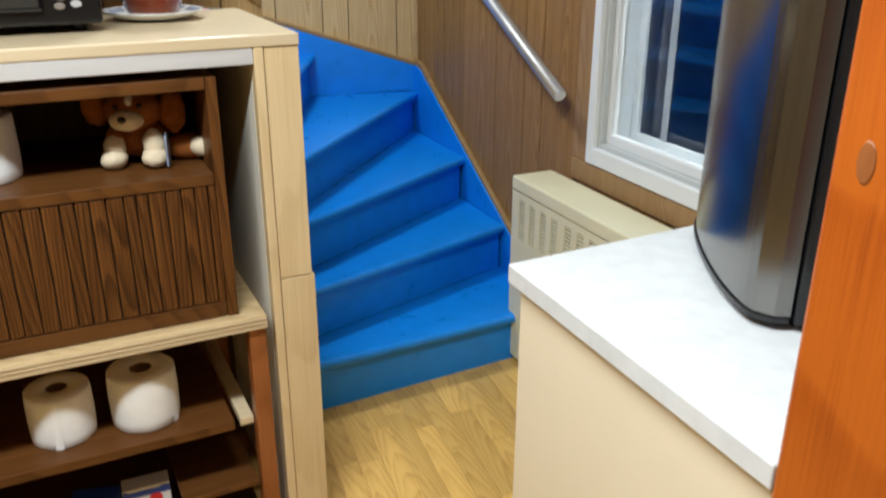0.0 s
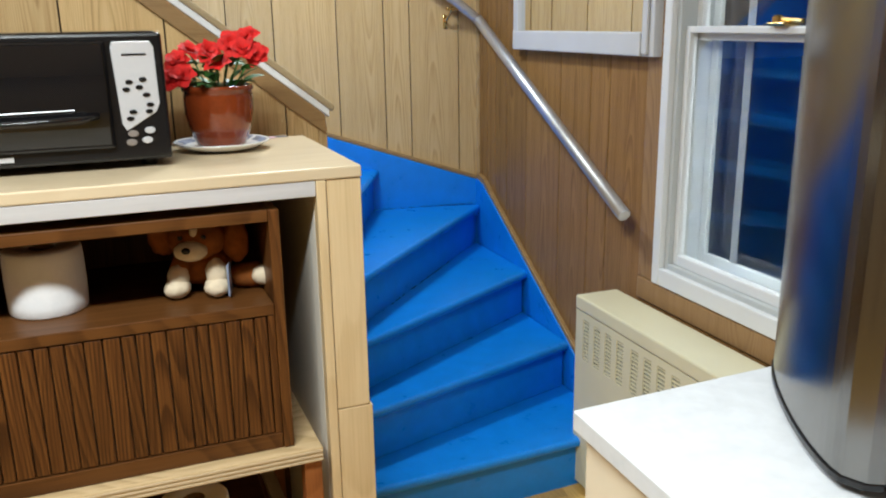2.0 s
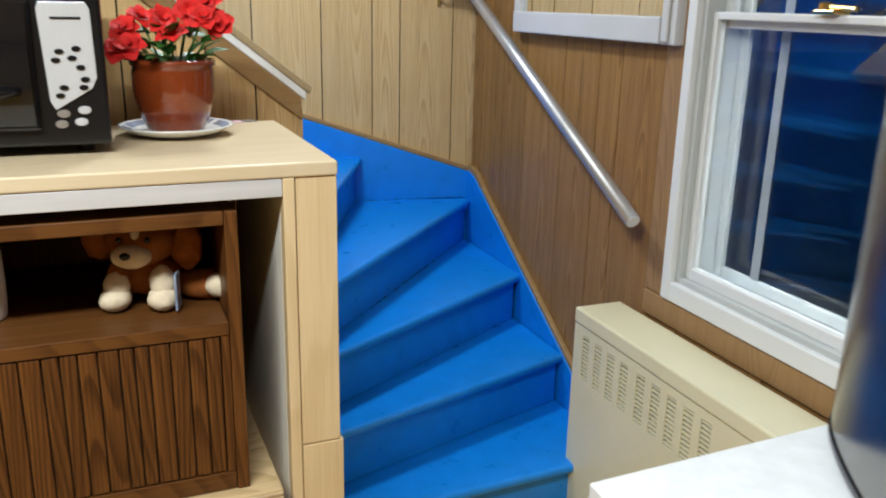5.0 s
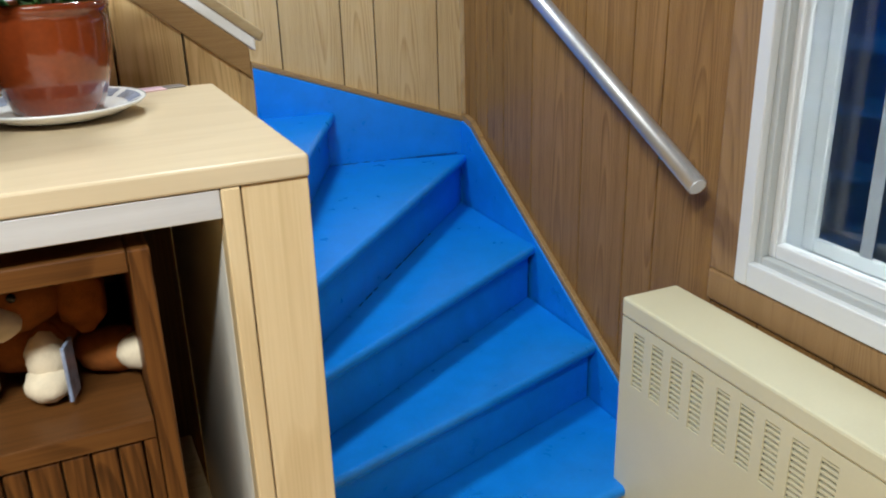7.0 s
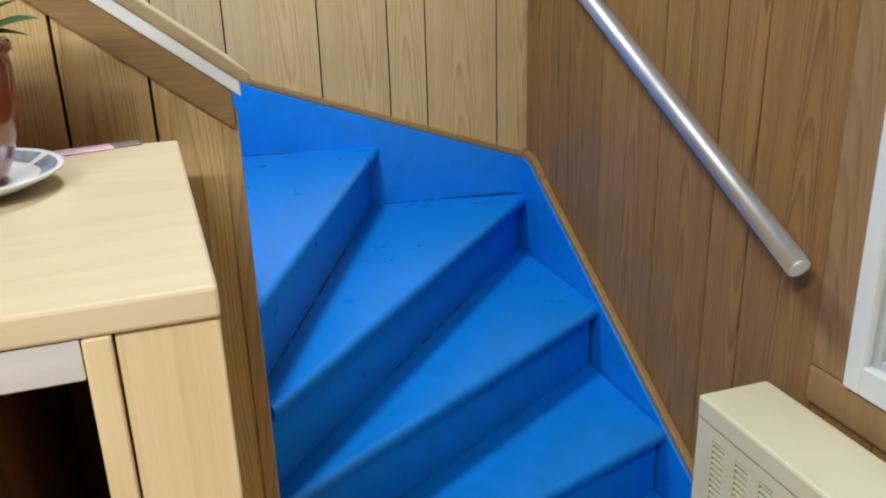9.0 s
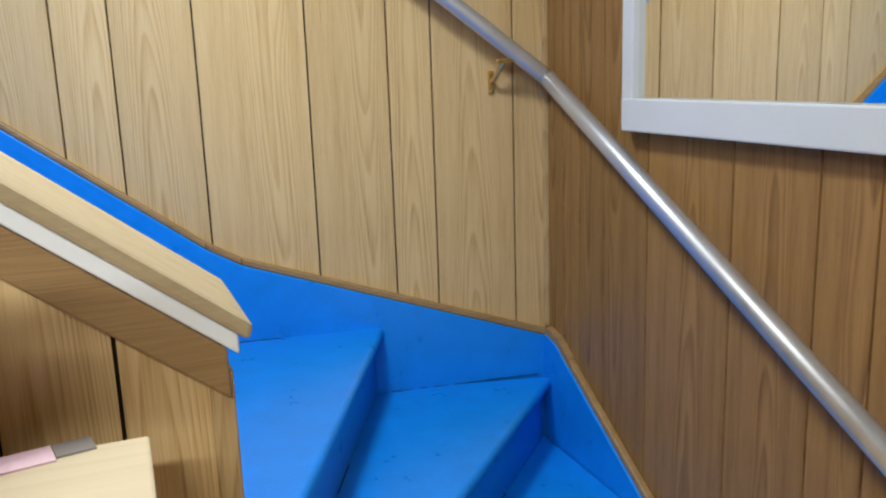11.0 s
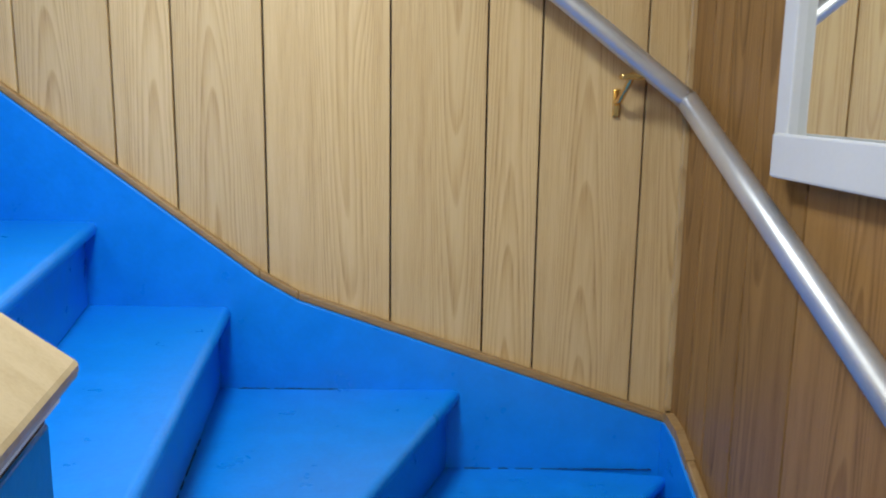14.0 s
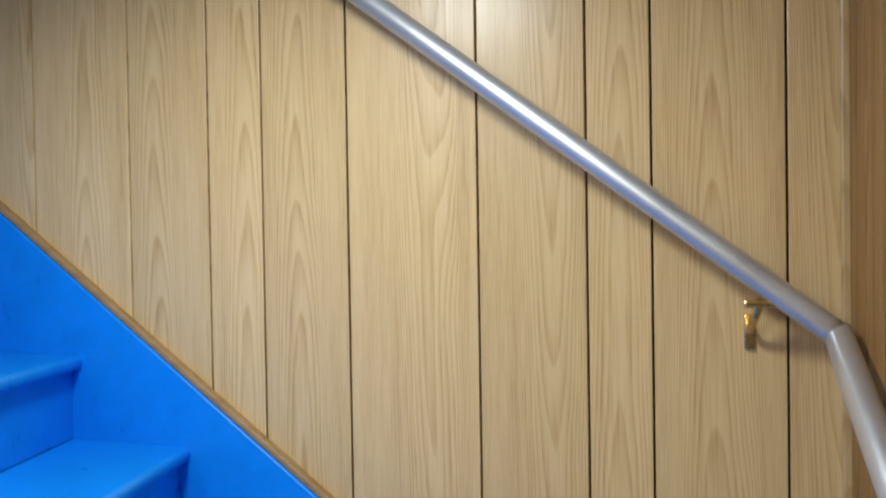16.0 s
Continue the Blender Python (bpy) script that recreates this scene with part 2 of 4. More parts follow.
def slab(name, lo, hi, material, parent, bevel=0.002, label=""):
    """A box whose origin is at its middle, so that its grain is its own."""
    c = [(a + b) / 2 for a, b in zip(lo, hi)]
    ob = part(name, box([a - m for a, m in zip(lo, c)], [b - m for b, m in zip(hi, c)], bevel), material, parent, label)
    ob.location = c
    return ob


def prism(points, extrude, bevel=0.0):
    bm = bmesh.new()
    face = bm.faces.new([bm.verts.new(p) for p in points])
    made = bmesh.ops.extrude_face_region(bm, geom=[face])
    for v in made["geom"]:
        if isinstance(v, bmesh.types.BMVert):
            v.co += Vector(extrude)
    rounded(bm, bevel)
    return bm


def lathe(profile, steps=40, bm=None):
    bm = bm or bmesh.new()
    rings = []
    for r, z in profile:
        rings.append([bm.verts.new((max(r, 1e-4) * math.cos(2 * math.pi * i / steps), max(r, 1e-4) * math.sin(2 * math.pi * i / steps), z)) for i in range(steps)])
    for a, b in zip(rings, rings[1:]):
        for i in range(steps):
            bm.faces.new((a[i], a[(i + 1) % steps], b[(i + 1) % steps], b[i]))
    bm.faces.new(list(reversed(rings[0])))
    bm.faces.new(rings[-1])
    return bm


def tube(path, radius, steps=20, bm=None):
    bm = bm or bmesh.new()
    path = [Vector(p) for p in path]
    rings = []
    for i, p in enumerate(path):
        d = (path[min(i + 1, len(path) - 1)] - path[max(i - 1, 0)]).normalized()
        a = d.cross(Vector((0, 0, 1)) if abs(d.z) < 0.95 else Vector((1, 0, 0))).normalized()
        b = d.cross(a)
        rings.append([bm.verts.new(p + radius * (math.cos(2 * math.pi * k / steps) * a + math.sin(2 * math.pi * k / steps) * b)) for k in range(steps)])
    for a, b in zip(rings, rings[1:]):
        for k in range(steps):
            bm.faces.new((a[k], a[(k + 1) % steps], b[(k + 1) % steps], b[k]))
    bm.faces.new(rings[0])
    bm.faces.new(rings[-1])
    return bm


def ball(centre, size, bm=None, lumps=0.0):
    bm = bm or bmesh.new()
    made = bmesh.ops.create_icosphere(bm, subdivisions=3, radius=1.0)["verts"]
    for v in made:
        k = 1 + lumps * noise.noise(v.co * 2.5 + Vector(centre) * 40)
        v.co = Vector(centre) + Vector([a * b * k for a, b in zip(v.co, size)])
    return bm


# ---- the shell of the place ----
LEFT, BACK, TOP = -3.4, -5.2, 4.4
SKEW = math.degrees(math.atan(0.105))


def wall(name, lo, hi, material, label):
    return tagged(part(name, box(lo, hi), material), label, "wall", kind="structure")


wall_north = wall("wall_north", (LEFT, 0.012, 0), (0.4, 0.12, TOP), GROOVE, "oak-grained grooved panelling on the stair wall")
# unseen west and south walls, added dark so they return little light
wall_west = wall("wall_west", (LEFT - 0.1, BACK, 0), (LEFT, 0.12, TOP), LOW_BOUNCE_WALL, "unseen plain end wall, dark tan to cut bounced light")
wall_south = wall("wall_south", (LEFT, BACK - 0.1, 0), (0.7, BACK, TOP), LOW_BOUNCE_WALL, "unseen plain wall, dark tan to cut bounced light")
ceiling = tagged(part("ceiling", box((LEFT, BACK, CEIL), (0.7, -1.22, CEIL + 0.1)), PLASTER), "flat off-white plaster ceiling", "ceiling", kind="structure")
ceiling_landing = tagged(part("ceiling_landing", box((-1.25, -1.22, CEIL), (0.7, 0.12, CEIL + 0.1)), PLASTER), "flat off-white plaster ceiling over the winders", "ceiling", kind="structure")
ceiling_stairs = tagged(part("ceiling_stairs", box((LEFT, -1.22, TOP), (-1.25, 0.12, TOP + 0.1)), PLASTER), "off-white ceiling over the stairwell", "ceiling", kind="structure")
wall_upper = wall("wall_upper", (LEFT, -1.30, CEIL + 0.1), (-1.25, -1.22, TOP), PLASTER, "plaster wall above the stair opening")
wall("wall_shaft", (-1.25, -1.22, CEIL + 0.1), (-1.17, 0.01, TOP), PLASTER, "plaster wall at the head of the stairwell")

# the window wall runs a little off the square; in its own frame u runs along -y and x points out of the room
U1, U2, WZ1, WZ2 = 1.354, 2.20, 0.726, 2.06
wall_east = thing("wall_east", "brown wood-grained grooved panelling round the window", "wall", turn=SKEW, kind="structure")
for lo, hi in (((0.012, -U1, 0), (0.14, 0.15, TOP)), ((0.012, -5.5, 0), (0.14, -U2, TOP)), ((0.012, -U2, 0), (0.14, -U1, WZ1)), ((0.012, -U2, WZ2), (0.14, -U1, TOP))):
    part("backing", box(lo, hi), GROOVE, wall_east)

ground = tagged(part("ground", box((0.75, -30, -0.4), (40, 30, -0.3)), NIGHT), "dark ground outside at night", "ground", kind="structure")
subfloor = tagged(part("floor", box((LEFT, BACK, -0.1), (0.7, 0.12, -0.006)), GROOVE), "honey oak laminate strip floor", "floor", kind="structure")

# ---- staircase ----
RISE = 0.178
NOSE = [((-0.775, -1.384), (0.104, -1.236)), ((-0.80, -1.267), (0.066, -0.881)), ((-0.805, -1.168), (0.033, -0.540)), ((-0.812, -1.150), (-0.012, -0.058)),
        ((-0.818, -1.115), (-0.452, -0.002)), ((-0.822, -1.10), (-0.945, -0.002)), ((-0.985, -1.09), (-1.215, -0.002))]
NOSE += [((-1.215 - 0.26 * i, -1.13 - 0.035 * i), (-1.475 - 0.26 * i, -0.002)) for i in range(6)]
stairs = thing("staircase", "bright blue painted winder stairs with rounded nosings", "staircase", kind="structure")


def tread_mesh(k):
    (l, r), (l2, r2) = NOSE[k], NOSE[k + 1]
    d = (Vector(r) - Vector(l)).normalized()
    back = Vector((-d.y, d.x))
    z = RISE * (k + 1)
    push = 0.03
    pts = [Vector(l), Vector(r), Vector(r2) + back * push, Vector(l2) + back * push]
    if k == 3:
        pts[2] = Vector((-0.45, 0.0)) + Vector((-0.03, 0))
    bm = prism([(p.x, p.y, z - 0.03) for p in pts], (0, 0, 0.03))
    front = [e for e in bm.edges if all(abs((v.co.xy - Vector(l)).dot(back)) < 1e-4 for v in e.verts) and abs(e.verts[0].co.z - e.verts[1].co.z) < 1e-5]
    bmesh.ops.bevel(bm, geom=front, offset=0.0135, segments=5, profile=0.5, affect="EDGES")
    return bm


for k in range(len(NOSE) - 1):
    part("tread", tread_mesh(k), BLUE, stairs)
    l, r = Vector(NOSE[k][0]), Vector(NOSE[k][1])
    d = (r - l).normalized()
    back = Vector((-d.y, d.x))
    a, b = l + back * 0.026, r + back * 0.026
    pts = [(a.x, a.y), (b.x, b.y), (b.x + back.x * 0.016, b.y + back.y * 0.016), (a.x + back.x * 0.016, a.y + back.y * 0.016)]
    part("riser", prism([(x, y, RISE * k + (0.0025 if k else -0.001)) for x, y in pts], (0, 0, RISE - 0.030)), BLUE, stairs)

STR = [(0.0, 0.814), (-0.80, 1.083), (-0.88, 1.129), (-3.2, 2.855)]
part("stringer", prism([(x, -0.024, z) for x, z in STR] + [(-3.2, -0.024, 0), (0.0, -0.024, 0)], (0, 0.022, 0), 0.003), BLUE, stairs)
string_trim = tagged(new("trim_stairs"), "narrow brown wood moulding along the blue stringer", "trim", kind="structure")
for (x1, z1), (x2, z2) in zip(STR, STR[1:]):
    part("moulding", prism([(x1, -0.020, z1), (x2, -0.020, z2), (x2, -0.020, z2 + 0.018), (x1, -0.020, z1 + 0.018)], (0, 0.0195, 0), 0.004), TRIM_OAK, string_trim)
E_STR = [(0.0, 0.814), (0.03, 0.824), (0.09, 0.810), (0.15, 0.772), (1.19, 0.170)]
east_string = part("stringer", prism([(-0.024, -u, z) for u, z in E_STR] + [(-0.024, -1.19, 0), (-0.024, 0, 0)], (0.022, 0, 0), 0.003), BLUE, stairs)
east_string.rotation_euler[2] = radians(SKEW)
for (u1, z1), (u2, z2) in zip(E_STR, E_STR[1:]):
    east_mould = part("moulding", prism([(-0.020, -u1, z1), (-0.020, -u2, z2), (-0.020, -u2, z2 + 0.021), (-0.020, -u1, z1 + 0.021)], (0.0195, 0, 0), 0.004 if u2 > 1 else 0.0), TRIM_OAK, string_trim)
    east_mould.rotation_euler[2] = radians(SKEW)


# open paint joints where treads meet risers and stringer
def joint(a, b, z, side, seed):
    rng, n = random.Random(seed), 22
    a, b, side = Vector(a), Vector(b), Vector(side)
    bm = bmesh.new()
    for k in range(n):
        if rng.random() < 0.06:
            continue
        p, q = a.lerp(b, k / n), a.lerp(b, (k + 1.1) / n)
        w, h = rng.uniform(0.0006, 0.0014), rng.uniform(0.0005, 0.0018)
        box((min(p.x, q.x) - abs(side.x) * w, min(p.y, q.y) - abs(side.y) * w, z), (max(p.x, q.x) + abs(side.x) * w, max(p.y, q.y) + abs(side.y) * w, z + h), 0, bm)
    part("joint", bm, JOINT, stairs, "dark open joint in the paint")


joint((-0.445, -0.0255), (-0.04, -0.0255), RISE * 4, (0, 1), 1)
joint((-0.93, -0.0255), (-0.72, -0.0255), RISE * 5, (0, 1), 2)
for k, f1, f2, seed in ((4, 0.12, 0.62, 3), (3, 0.30, 0.75, 4), (5, 0.15, 0.8, 5)):
    l, r = Vector(NOSE[k][0]), Vector(NOSE[k][1])
    back = Vector((-(r - l).y, (r - l).x)).normalized() * 0.0255
    p, q = l.lerp(r, f1) + back, l.lerp(r, f2) + back
    length = (q - p).length
    rng = random.Random(seed)
    bm = bmesh.new()
    for n in range(30):
        if rng.random() < 0.35:
            continue
        box((length * n / 30, -0.0012, -0.0006), (length * (n + 1.1) / 30, 0.001, rng.uniform(0.0006, 0.0022)), 0, bm)
    ob = part("joint", bm, JOINT, stairs, "dark open joint in the paint")
    ob.matrix_basis = pose(p.x, p.y, RISE * k + 0.001, 0, 0, math.degrees(math.atan2(q.y - p.y, q.x - p.x)))

# ---- knee wall beside the flight ----
SLOPE = 0.778
CAPX = -0.774


def cap_z(x):
    return 1.284 + SLOPE * (CAPX - x)


# the knee wall is turned a little, like the unit before it
KNEE = pose(-0.792, -1.237, 0, 0, 0, 8.3) @ pose(0.774, 1.298, 0)
KF, KB = -1.28, -1.108
knee = tagged(part("wall_knee", prism([(-0.803, KF + 0.012, 0), (-0.803, KF + 0.012, cap_z(-0.803) - 0.046), (-2.3, KF + 0.012, cap_z(-2.3) - 0.046), (-2.3, KF + 0.012, 0)], (0, KB - KF - 0.012, 0)), GROOVE),
              "low oak-panelled wall that slopes up beside the stairs", "wall", kind="structure")
knee.matrix_basis = KNEE
wall_hall = wall("wall_hall", (LEFT, KF + 0.012, 0), (-2.302, KB, CEIL), PLASTER, "plain plaster wall beside the stairs")
wall_hall.matrix_basis = KNEE
KG = [-0.803, -0.907, -1.017, -1.198, -1.434, -1.596, -1.79, -1.95, -2.10, -2.3]
for a, b in zip(KG, KG[1:]):
    a, b = a - 0.002, b + 0.002
    c = (a + b) / 2
    zc = 1.2
    ob = part("plank", prism([(a - c, 0, -zc), (a - c, 0, cap_z(a) - 0.047 - zc), (b - c, 0, cap_z(b) - 0.047 - zc), (b - c, 0, -zc)], (0, 0.014, 0), 0.0015), OAK, knee)
    ob.location = (c, KF, zc)
part("stair_side", prism([(-0.803, KB, 0), (-0.803, KB, cap_z(-0.803) - 0.046), (-2.3, KB, cap_z(-2.3) - 0.046), (-2.3, KB, 0)], (0, 0.004, 0)), BLUE, knee)
slab("end_casing", (-0.822, KF - 0.004, 0), (-0.797, KF + 0.045, 1.236), TRIM_UP, knee, 0.003)
slab("end_board", (-0.812, KF + 0.046, 0), (-0.800, KB + 0.004, 1.236), BLUE, knee, 0.003)


def sloped(name, x1, x2, drop1, drop2, y1, y2, material, parent, bevel, cut=0.0):
    c = ((x1 + x2) / 2, (y1 + y2) / 2, cap_z((x1 + x2) / 2))
    pts = [(x1, drop1), (x2, drop1), (x2, drop2), (x1 - cut, drop2)]
    bm = prism([(x - c[0], y1 - c[1], cap_z(x) - d - c[2]) for x, d in pts], (0, y2 - y1, 0), bevel)
    ob = part(name, bm, material, parent)
    ob.location = c
    return ob


cap = tagged(new("trim_cap"), "pale wooden cap with white strip on the sloping knee wall", "trim", kind="structure")
cap.matrix_basis = KNEE
sloped("cap_board", CAPX, -2.3, 0.0, 0.022, -1.298, -1.088, CAP_WOOD, cap, 0.006, cut=0.006)
sloped("white_strip", CAPX - 0.016, -2.3, 0.0225, 0.044, -1.292, -1.100, WHITE_PAINT, cap, 0.003)
ax, az = -1.3, cap_z(-1.3)
apron = part("apron", prism([(-0.802 - ax, 0, cap_z(-0.802) - 0.0445 - az), (-2.3 - ax, 0, cap_z(-2.3) - 0.0445 - az), (-2.3 - ax, 0, cap_z(-2.3) - 0.100 - az), (-0.802 - ax, 0, cap_z(-0.802) - 0.098 - az)], (0, 0.012, 0), 0.003), TRIM_OAK, cap)
apron.location = (ax, -1.294, az)

# ---- handrail ----
handrail = tagged(new("handrail"), "round silver-painted handrail bent at the panelled corner", "handrail")
BEND = Vector((-0.026, -0.079, 1.505))
UP = BEND + Vector((-2.2, 0.006, 2.2 * 0.763))
EAST = Matrix.Rotation(radians(SKEW), 4, "Z")
END = Vector((0.057, -1.293, 0.927))
part("upper_rail", tube([UP, BEND + Vector((-0.02, 0, 0.0153)), BEND], 0.0205), SILVER, handrail, smooth=True)
part("lower_rail", tube([BEND + (BEND - END).normalized() * 0.008, BEND, END], 0.0215), SILVER, handrail, smooth=True)
part("end_plug", tube([END, END + (END - BEND).normalized() * 0.003], 0.0185), ALU, handrail)
bm = tube([(-0.150, -0.004, 1.50), (-0.149, -0.03, 1.505), (-0.142, -0.055, 1.53), (-0.135, -0.072, 1.556)], 0.0065, 10)
box((-0.158, -0.007, 1.470), (-0.142, 0.0, 1.528), 0.003, bm)
box((-0.160, -0.085, 1.545), (-0.110, -0.060, 1.556), 0.003, bm)
part("bracket", bm, BRASS, handrail, "polished brass bracket")
for u in (0.24, 1.17):
    f = (u - 0.076) / (1.292 - 0.076)
    z, d = 1.505 + f * (0.927 - 1.505), -0.034 - 0.044 * f
    bm = tube([(0.0, -u, z - 0.05), (d * 0.6, -u, z - 0.048), (d, -u, z - 0.026)], 0.0038, 10)
    box((d - 0.008, -u - 0.008, z - 0.028), (d + 0.008, -u + 0.008, z - 0.020), 0.002, bm)
    ob = part("bracket", bm, BRASS, handrail, "polished brass bracket")
    ob.rotation_euler[2] = radians(SKEW)

# ---- wall mirror ----
mirror = tagged(new("wall_mirror"), "large white-framed mirror with a ledge on the panelled wall", "mirror")
mirror.matrix_basis = pose(0, 0, 0, 0, 0, SKEW)
part("mirror_glass", box((-0.018, -1.29, 1.45), (-0.012, -0.445, 2.10)), MIRROR, mirror)
part("backboard", box((-0.011, -1.33, 1.405), (-0.002, -0.424, 2.14)), FRAME_PAINT, mirror)
part("stile", box((-0.034, -0.454, 1.396), (-0.002, -0.414, 2.15), 0.003), FRAME_PAINT, mirror)
part("stile", box((-0.034, -1.336, 1.393), (-0.002, -1.275, 2.15), 0.003), FRAME_PAINT, mirror)
part("stile", box((-0.044, -1.314, 1.400), (-0.035, -1.288, 2.15), 0.003), FRAME_PAINT, mirror)
part("ledge", box((-0.044, -1.280, 1.394), (-0.0345, -0.428, 1.462), 0.004), FRAME_PAINT, mirror)
part("top_rail", box((-0.034, -1.274, 2.09), (-0.002, -0.455, 2.15), 0.003), FRAME_PAINT, mirror)

# ---- window ----
window = tagged(new("window_1"), "white vinyl double-hung window, closed, dark night outside", "window", kind="structure")
window.matrix_basis = pose(0, 0, 0, 0, 0, SKEW)
ZM = 1.44


def wbox(name, u1, u2, z1, z2, d1, d2, material=WHITE, bevel=0.003, parent=None):
    return part(name, box((d1, -u2, z1), (d2, -u1, z2), bevel), material, parent or window)


def ring(name, u1, u2, z1, z2, w, d1, d2, bottom=None, material=WHITE):
    bm = box((d1, -u1 - w, z1), (d2, -u1, z2), 0.003)
    box((d1, -u2, z1), (d2, -u2 + w, z2), 0.003, bm)
    box((d1 + 0.001, -u2 + w, z1), (d2, -u1 - w, z1 + (bottom or w)), 0.003, bm)
    box((d1 + 0.001, -u2 + w, z2 - w), (d2, -u1 - w, z2), 0.003, bm)
    return part(name, bm, material, window)


ring("window_frame", U1, U2, WZ1, WZ2, 0.034, -0.014, 0.14, 0.052)
ring("jamb_liner", U1 + 0.034, U2 - 0.034, WZ1 + 0.05, WZ2 - 0.03, 0.018, 0.004, 0.139, 0.018, VINYL_GREY)
lower = ring("lower_sash", U1 + 0.052, U2 - 0.052, WZ1 + 0.068, ZM + 0.038, 0.018, 0.022, 0.052, 0.030)
upper = ring("upper_sash", U1 + 0.052, U2 - 0.052, ZM, WZ2 - 0.05, 0.022, 0.056, 0.086, 0.038)
storm = ring("storm_frame", U1 + 0.054, U2 - 0.054, WZ1 + 0.07, WZ2 - 0.05, 0.030, 0.112, 0.130, 0.03, VINYL_GREY)
wbox("storm_stile", 1.548, 1.576, WZ1 + 0.1, WZ2 - 0.1, 0.114, 0.116, STORM_GREY, 0.0)
for own, u1, u2, z1, z2, d in ((lower, U1 + 0.069, U2 - 0.069, WZ1 + 0.097, ZM + 0.002, 0.036), (upper, U1 + 0.073, U2 - 0.073, ZM + 0.036, WZ2 - 0.09, 0.070), (storm, U1 + 0.083, U2 - 0.083, WZ1 + 0.098, WZ2 - 0.1, 0.118)):
    pane = part("pane", box((d, -u2, z1), (d + 0.004, -u1, z2)), GLASS, own)
    pane.visible_shadow = False
bm = box((0.002, -1.80, ZM + 0.0385), (0.05, -1.74, ZM + 0.048), 0.003)
tube([(0.02, -1.75, ZM + 0.055), (0.02, -1.84, ZM + 0.050)], 0.006, 10, bm)
lathe([(0.014, 0.0), (0.014, 0.012), (0.008, 0.016)], 14, bm)
bmesh.ops.translate(bm, verts=bm.verts[-42:], vec=(0.02, -1.76, ZM + 0.048))
part("sash_lock", bm, BRASS, window, "shiny sash lock")
casing = tagged(new("trim_window"), "brown wood casing round the white window", "trim", kind="structure")
casing.matrix_basis = pose(0, 0, 0, 0, 0, SKEW)
slab("side_casing", (-0.005, -U1 + 0.003, WZ1 - 0.002), (0.011, -U1 + 0.085, WZ2 + 0.08), EAST_TRIM, casing, 0.005)
slab("side_casing", (-0.005, -U2 - 0.085, WZ1 - 0.002), (0.011, -U2 - 0.003, WZ2 + 0.08), EAST_TRIM, casing, 0.005)
slab("sill_casing", (-0.008, -U2 - 0.085, WZ1 - 0.075), (0.011, -U1 + 0.085, WZ1 - 0.003), EAST_TRIM, casing, 0.006)
slab("head_casing", (-0.005, -U2 + 0.002, WZ2 + 0.003), (0.011, -U1 - 0.002, WZ2 + 0.08), EAST_TRIM, casing, 0.005)

# ---- convector heater ----
heater = tagged(new("convector_heater"), "cream enamelled metal convector under the window", "heater")
heater.matrix_basis = pose(0, 0, 0, 0, 0, SKEW)
HU1, HU2, HD, HZ = 1.20, 2.30, -0.181, 0.662
part("lid", box((HD - 0.003, -HU2, HZ - 0.045), (-0.034, -HU1, HZ), 0.006), CREAM, heater)
part("side_panel", box((HD + 0.004, -HU1 - 0.012, 0.0), (-0.034, -HU1 - 0.002, HZ - 0.046), 0.002), CREAM, heater)
part("side_panel", box((HD + 0.004, -HU2 + 0.002, 0.0), (-0.034, -HU2 + 0.012, HZ - 0.046), 0.002), CREAM, heater)
COLS = [1.246 + 0.064 * i for i in range(4)] + [1.513 + 0.064 * i for i in range(5)] + [1.90 + 0.064 * i for i in range(5)]
COLS = [c for c in COLS if c + 0.034 < HU2 - 0.02]
VZ1, VZ2 = 0.458, 0.592
bm = box((HD, -HU2 + 0.002, 0.02), (HD + 0.004, -HU1 - 0.002, VZ1))
box((HD, -HU2 + 0.002, VZ2), (HD + 0.004, -HU1 - 0.002, HZ - 0.047), 0, bm)
edges = [HU1 + 0.002] + [e for c in COLS for e in (c, c + 0.037)] + [HU2 - 0.002]
for a, b in zip(edges[::2], edges[1::2]):
    box((HD, -b, VZ1), (HD + 0.004, -a, VZ2), 0, bm)
part("front_panel", bm, CREAM, heater)
# backing sheet carries the shade behind the louvres as its colour
part("shaded_slot_backing", box((HD + 0.012, -HU2 + 0.03, VZ1 - 0.02), (HD + 0.014, -HU1 - 0.03, VZ2 + 0.02)), CREAM_SHADED, heater)
for c in COLS:
    bm = bmesh.new()
    for i in range(11):
        z = VZ1 + (VZ2 - VZ1) * (i + 0.5) / 11
        box((HD + 0.002, -c - 0.037, z - 0.0027), (HD + 0.009, -c, z + 0.0027), 0, bm)
    part("grille", bm, CREAM, heater)

# ---- counter with mini fridge ----
CZ = 0.911
counter = thing("counter", "white laminate counter, warm bounced light coloured into its side panel", "counter")
part("worktop", prism([(-0.601, -2.429, CZ - 0.034), (-0.551, -3.018, CZ - 0.034), (0.26, -3.018, CZ - 0.034), (0.19, -2.308, CZ - 0.034)], (0, 0, 0.034), 0.003), LAMINATE, counter)
part("side_panel", prism([(-0.583, -2.446, 0), (-0.536, -3.016, 0), (0.24, -3.016, 0), (0.175, -2.330, 0)], (0, 0, CZ - 0.035)), WARM_BOUNCE_SIDE, counter)

fridge = thing("mini_fridge", "stainless mini fridge with bowed door and black body", "fridge")
A, B = Vector((-0.168, -2.372)), Vector((-0.352, -2.768))
D = (B - A).normalized()
N = Vector((D.y, -D.x))
if N.x > 0:
    N = -N


def bow(s, lift=0.0):
    return A + (B - A) * s + N * (0.052 * (1 - (2 * s - 1) ** 2) ** 0.38 + lift)


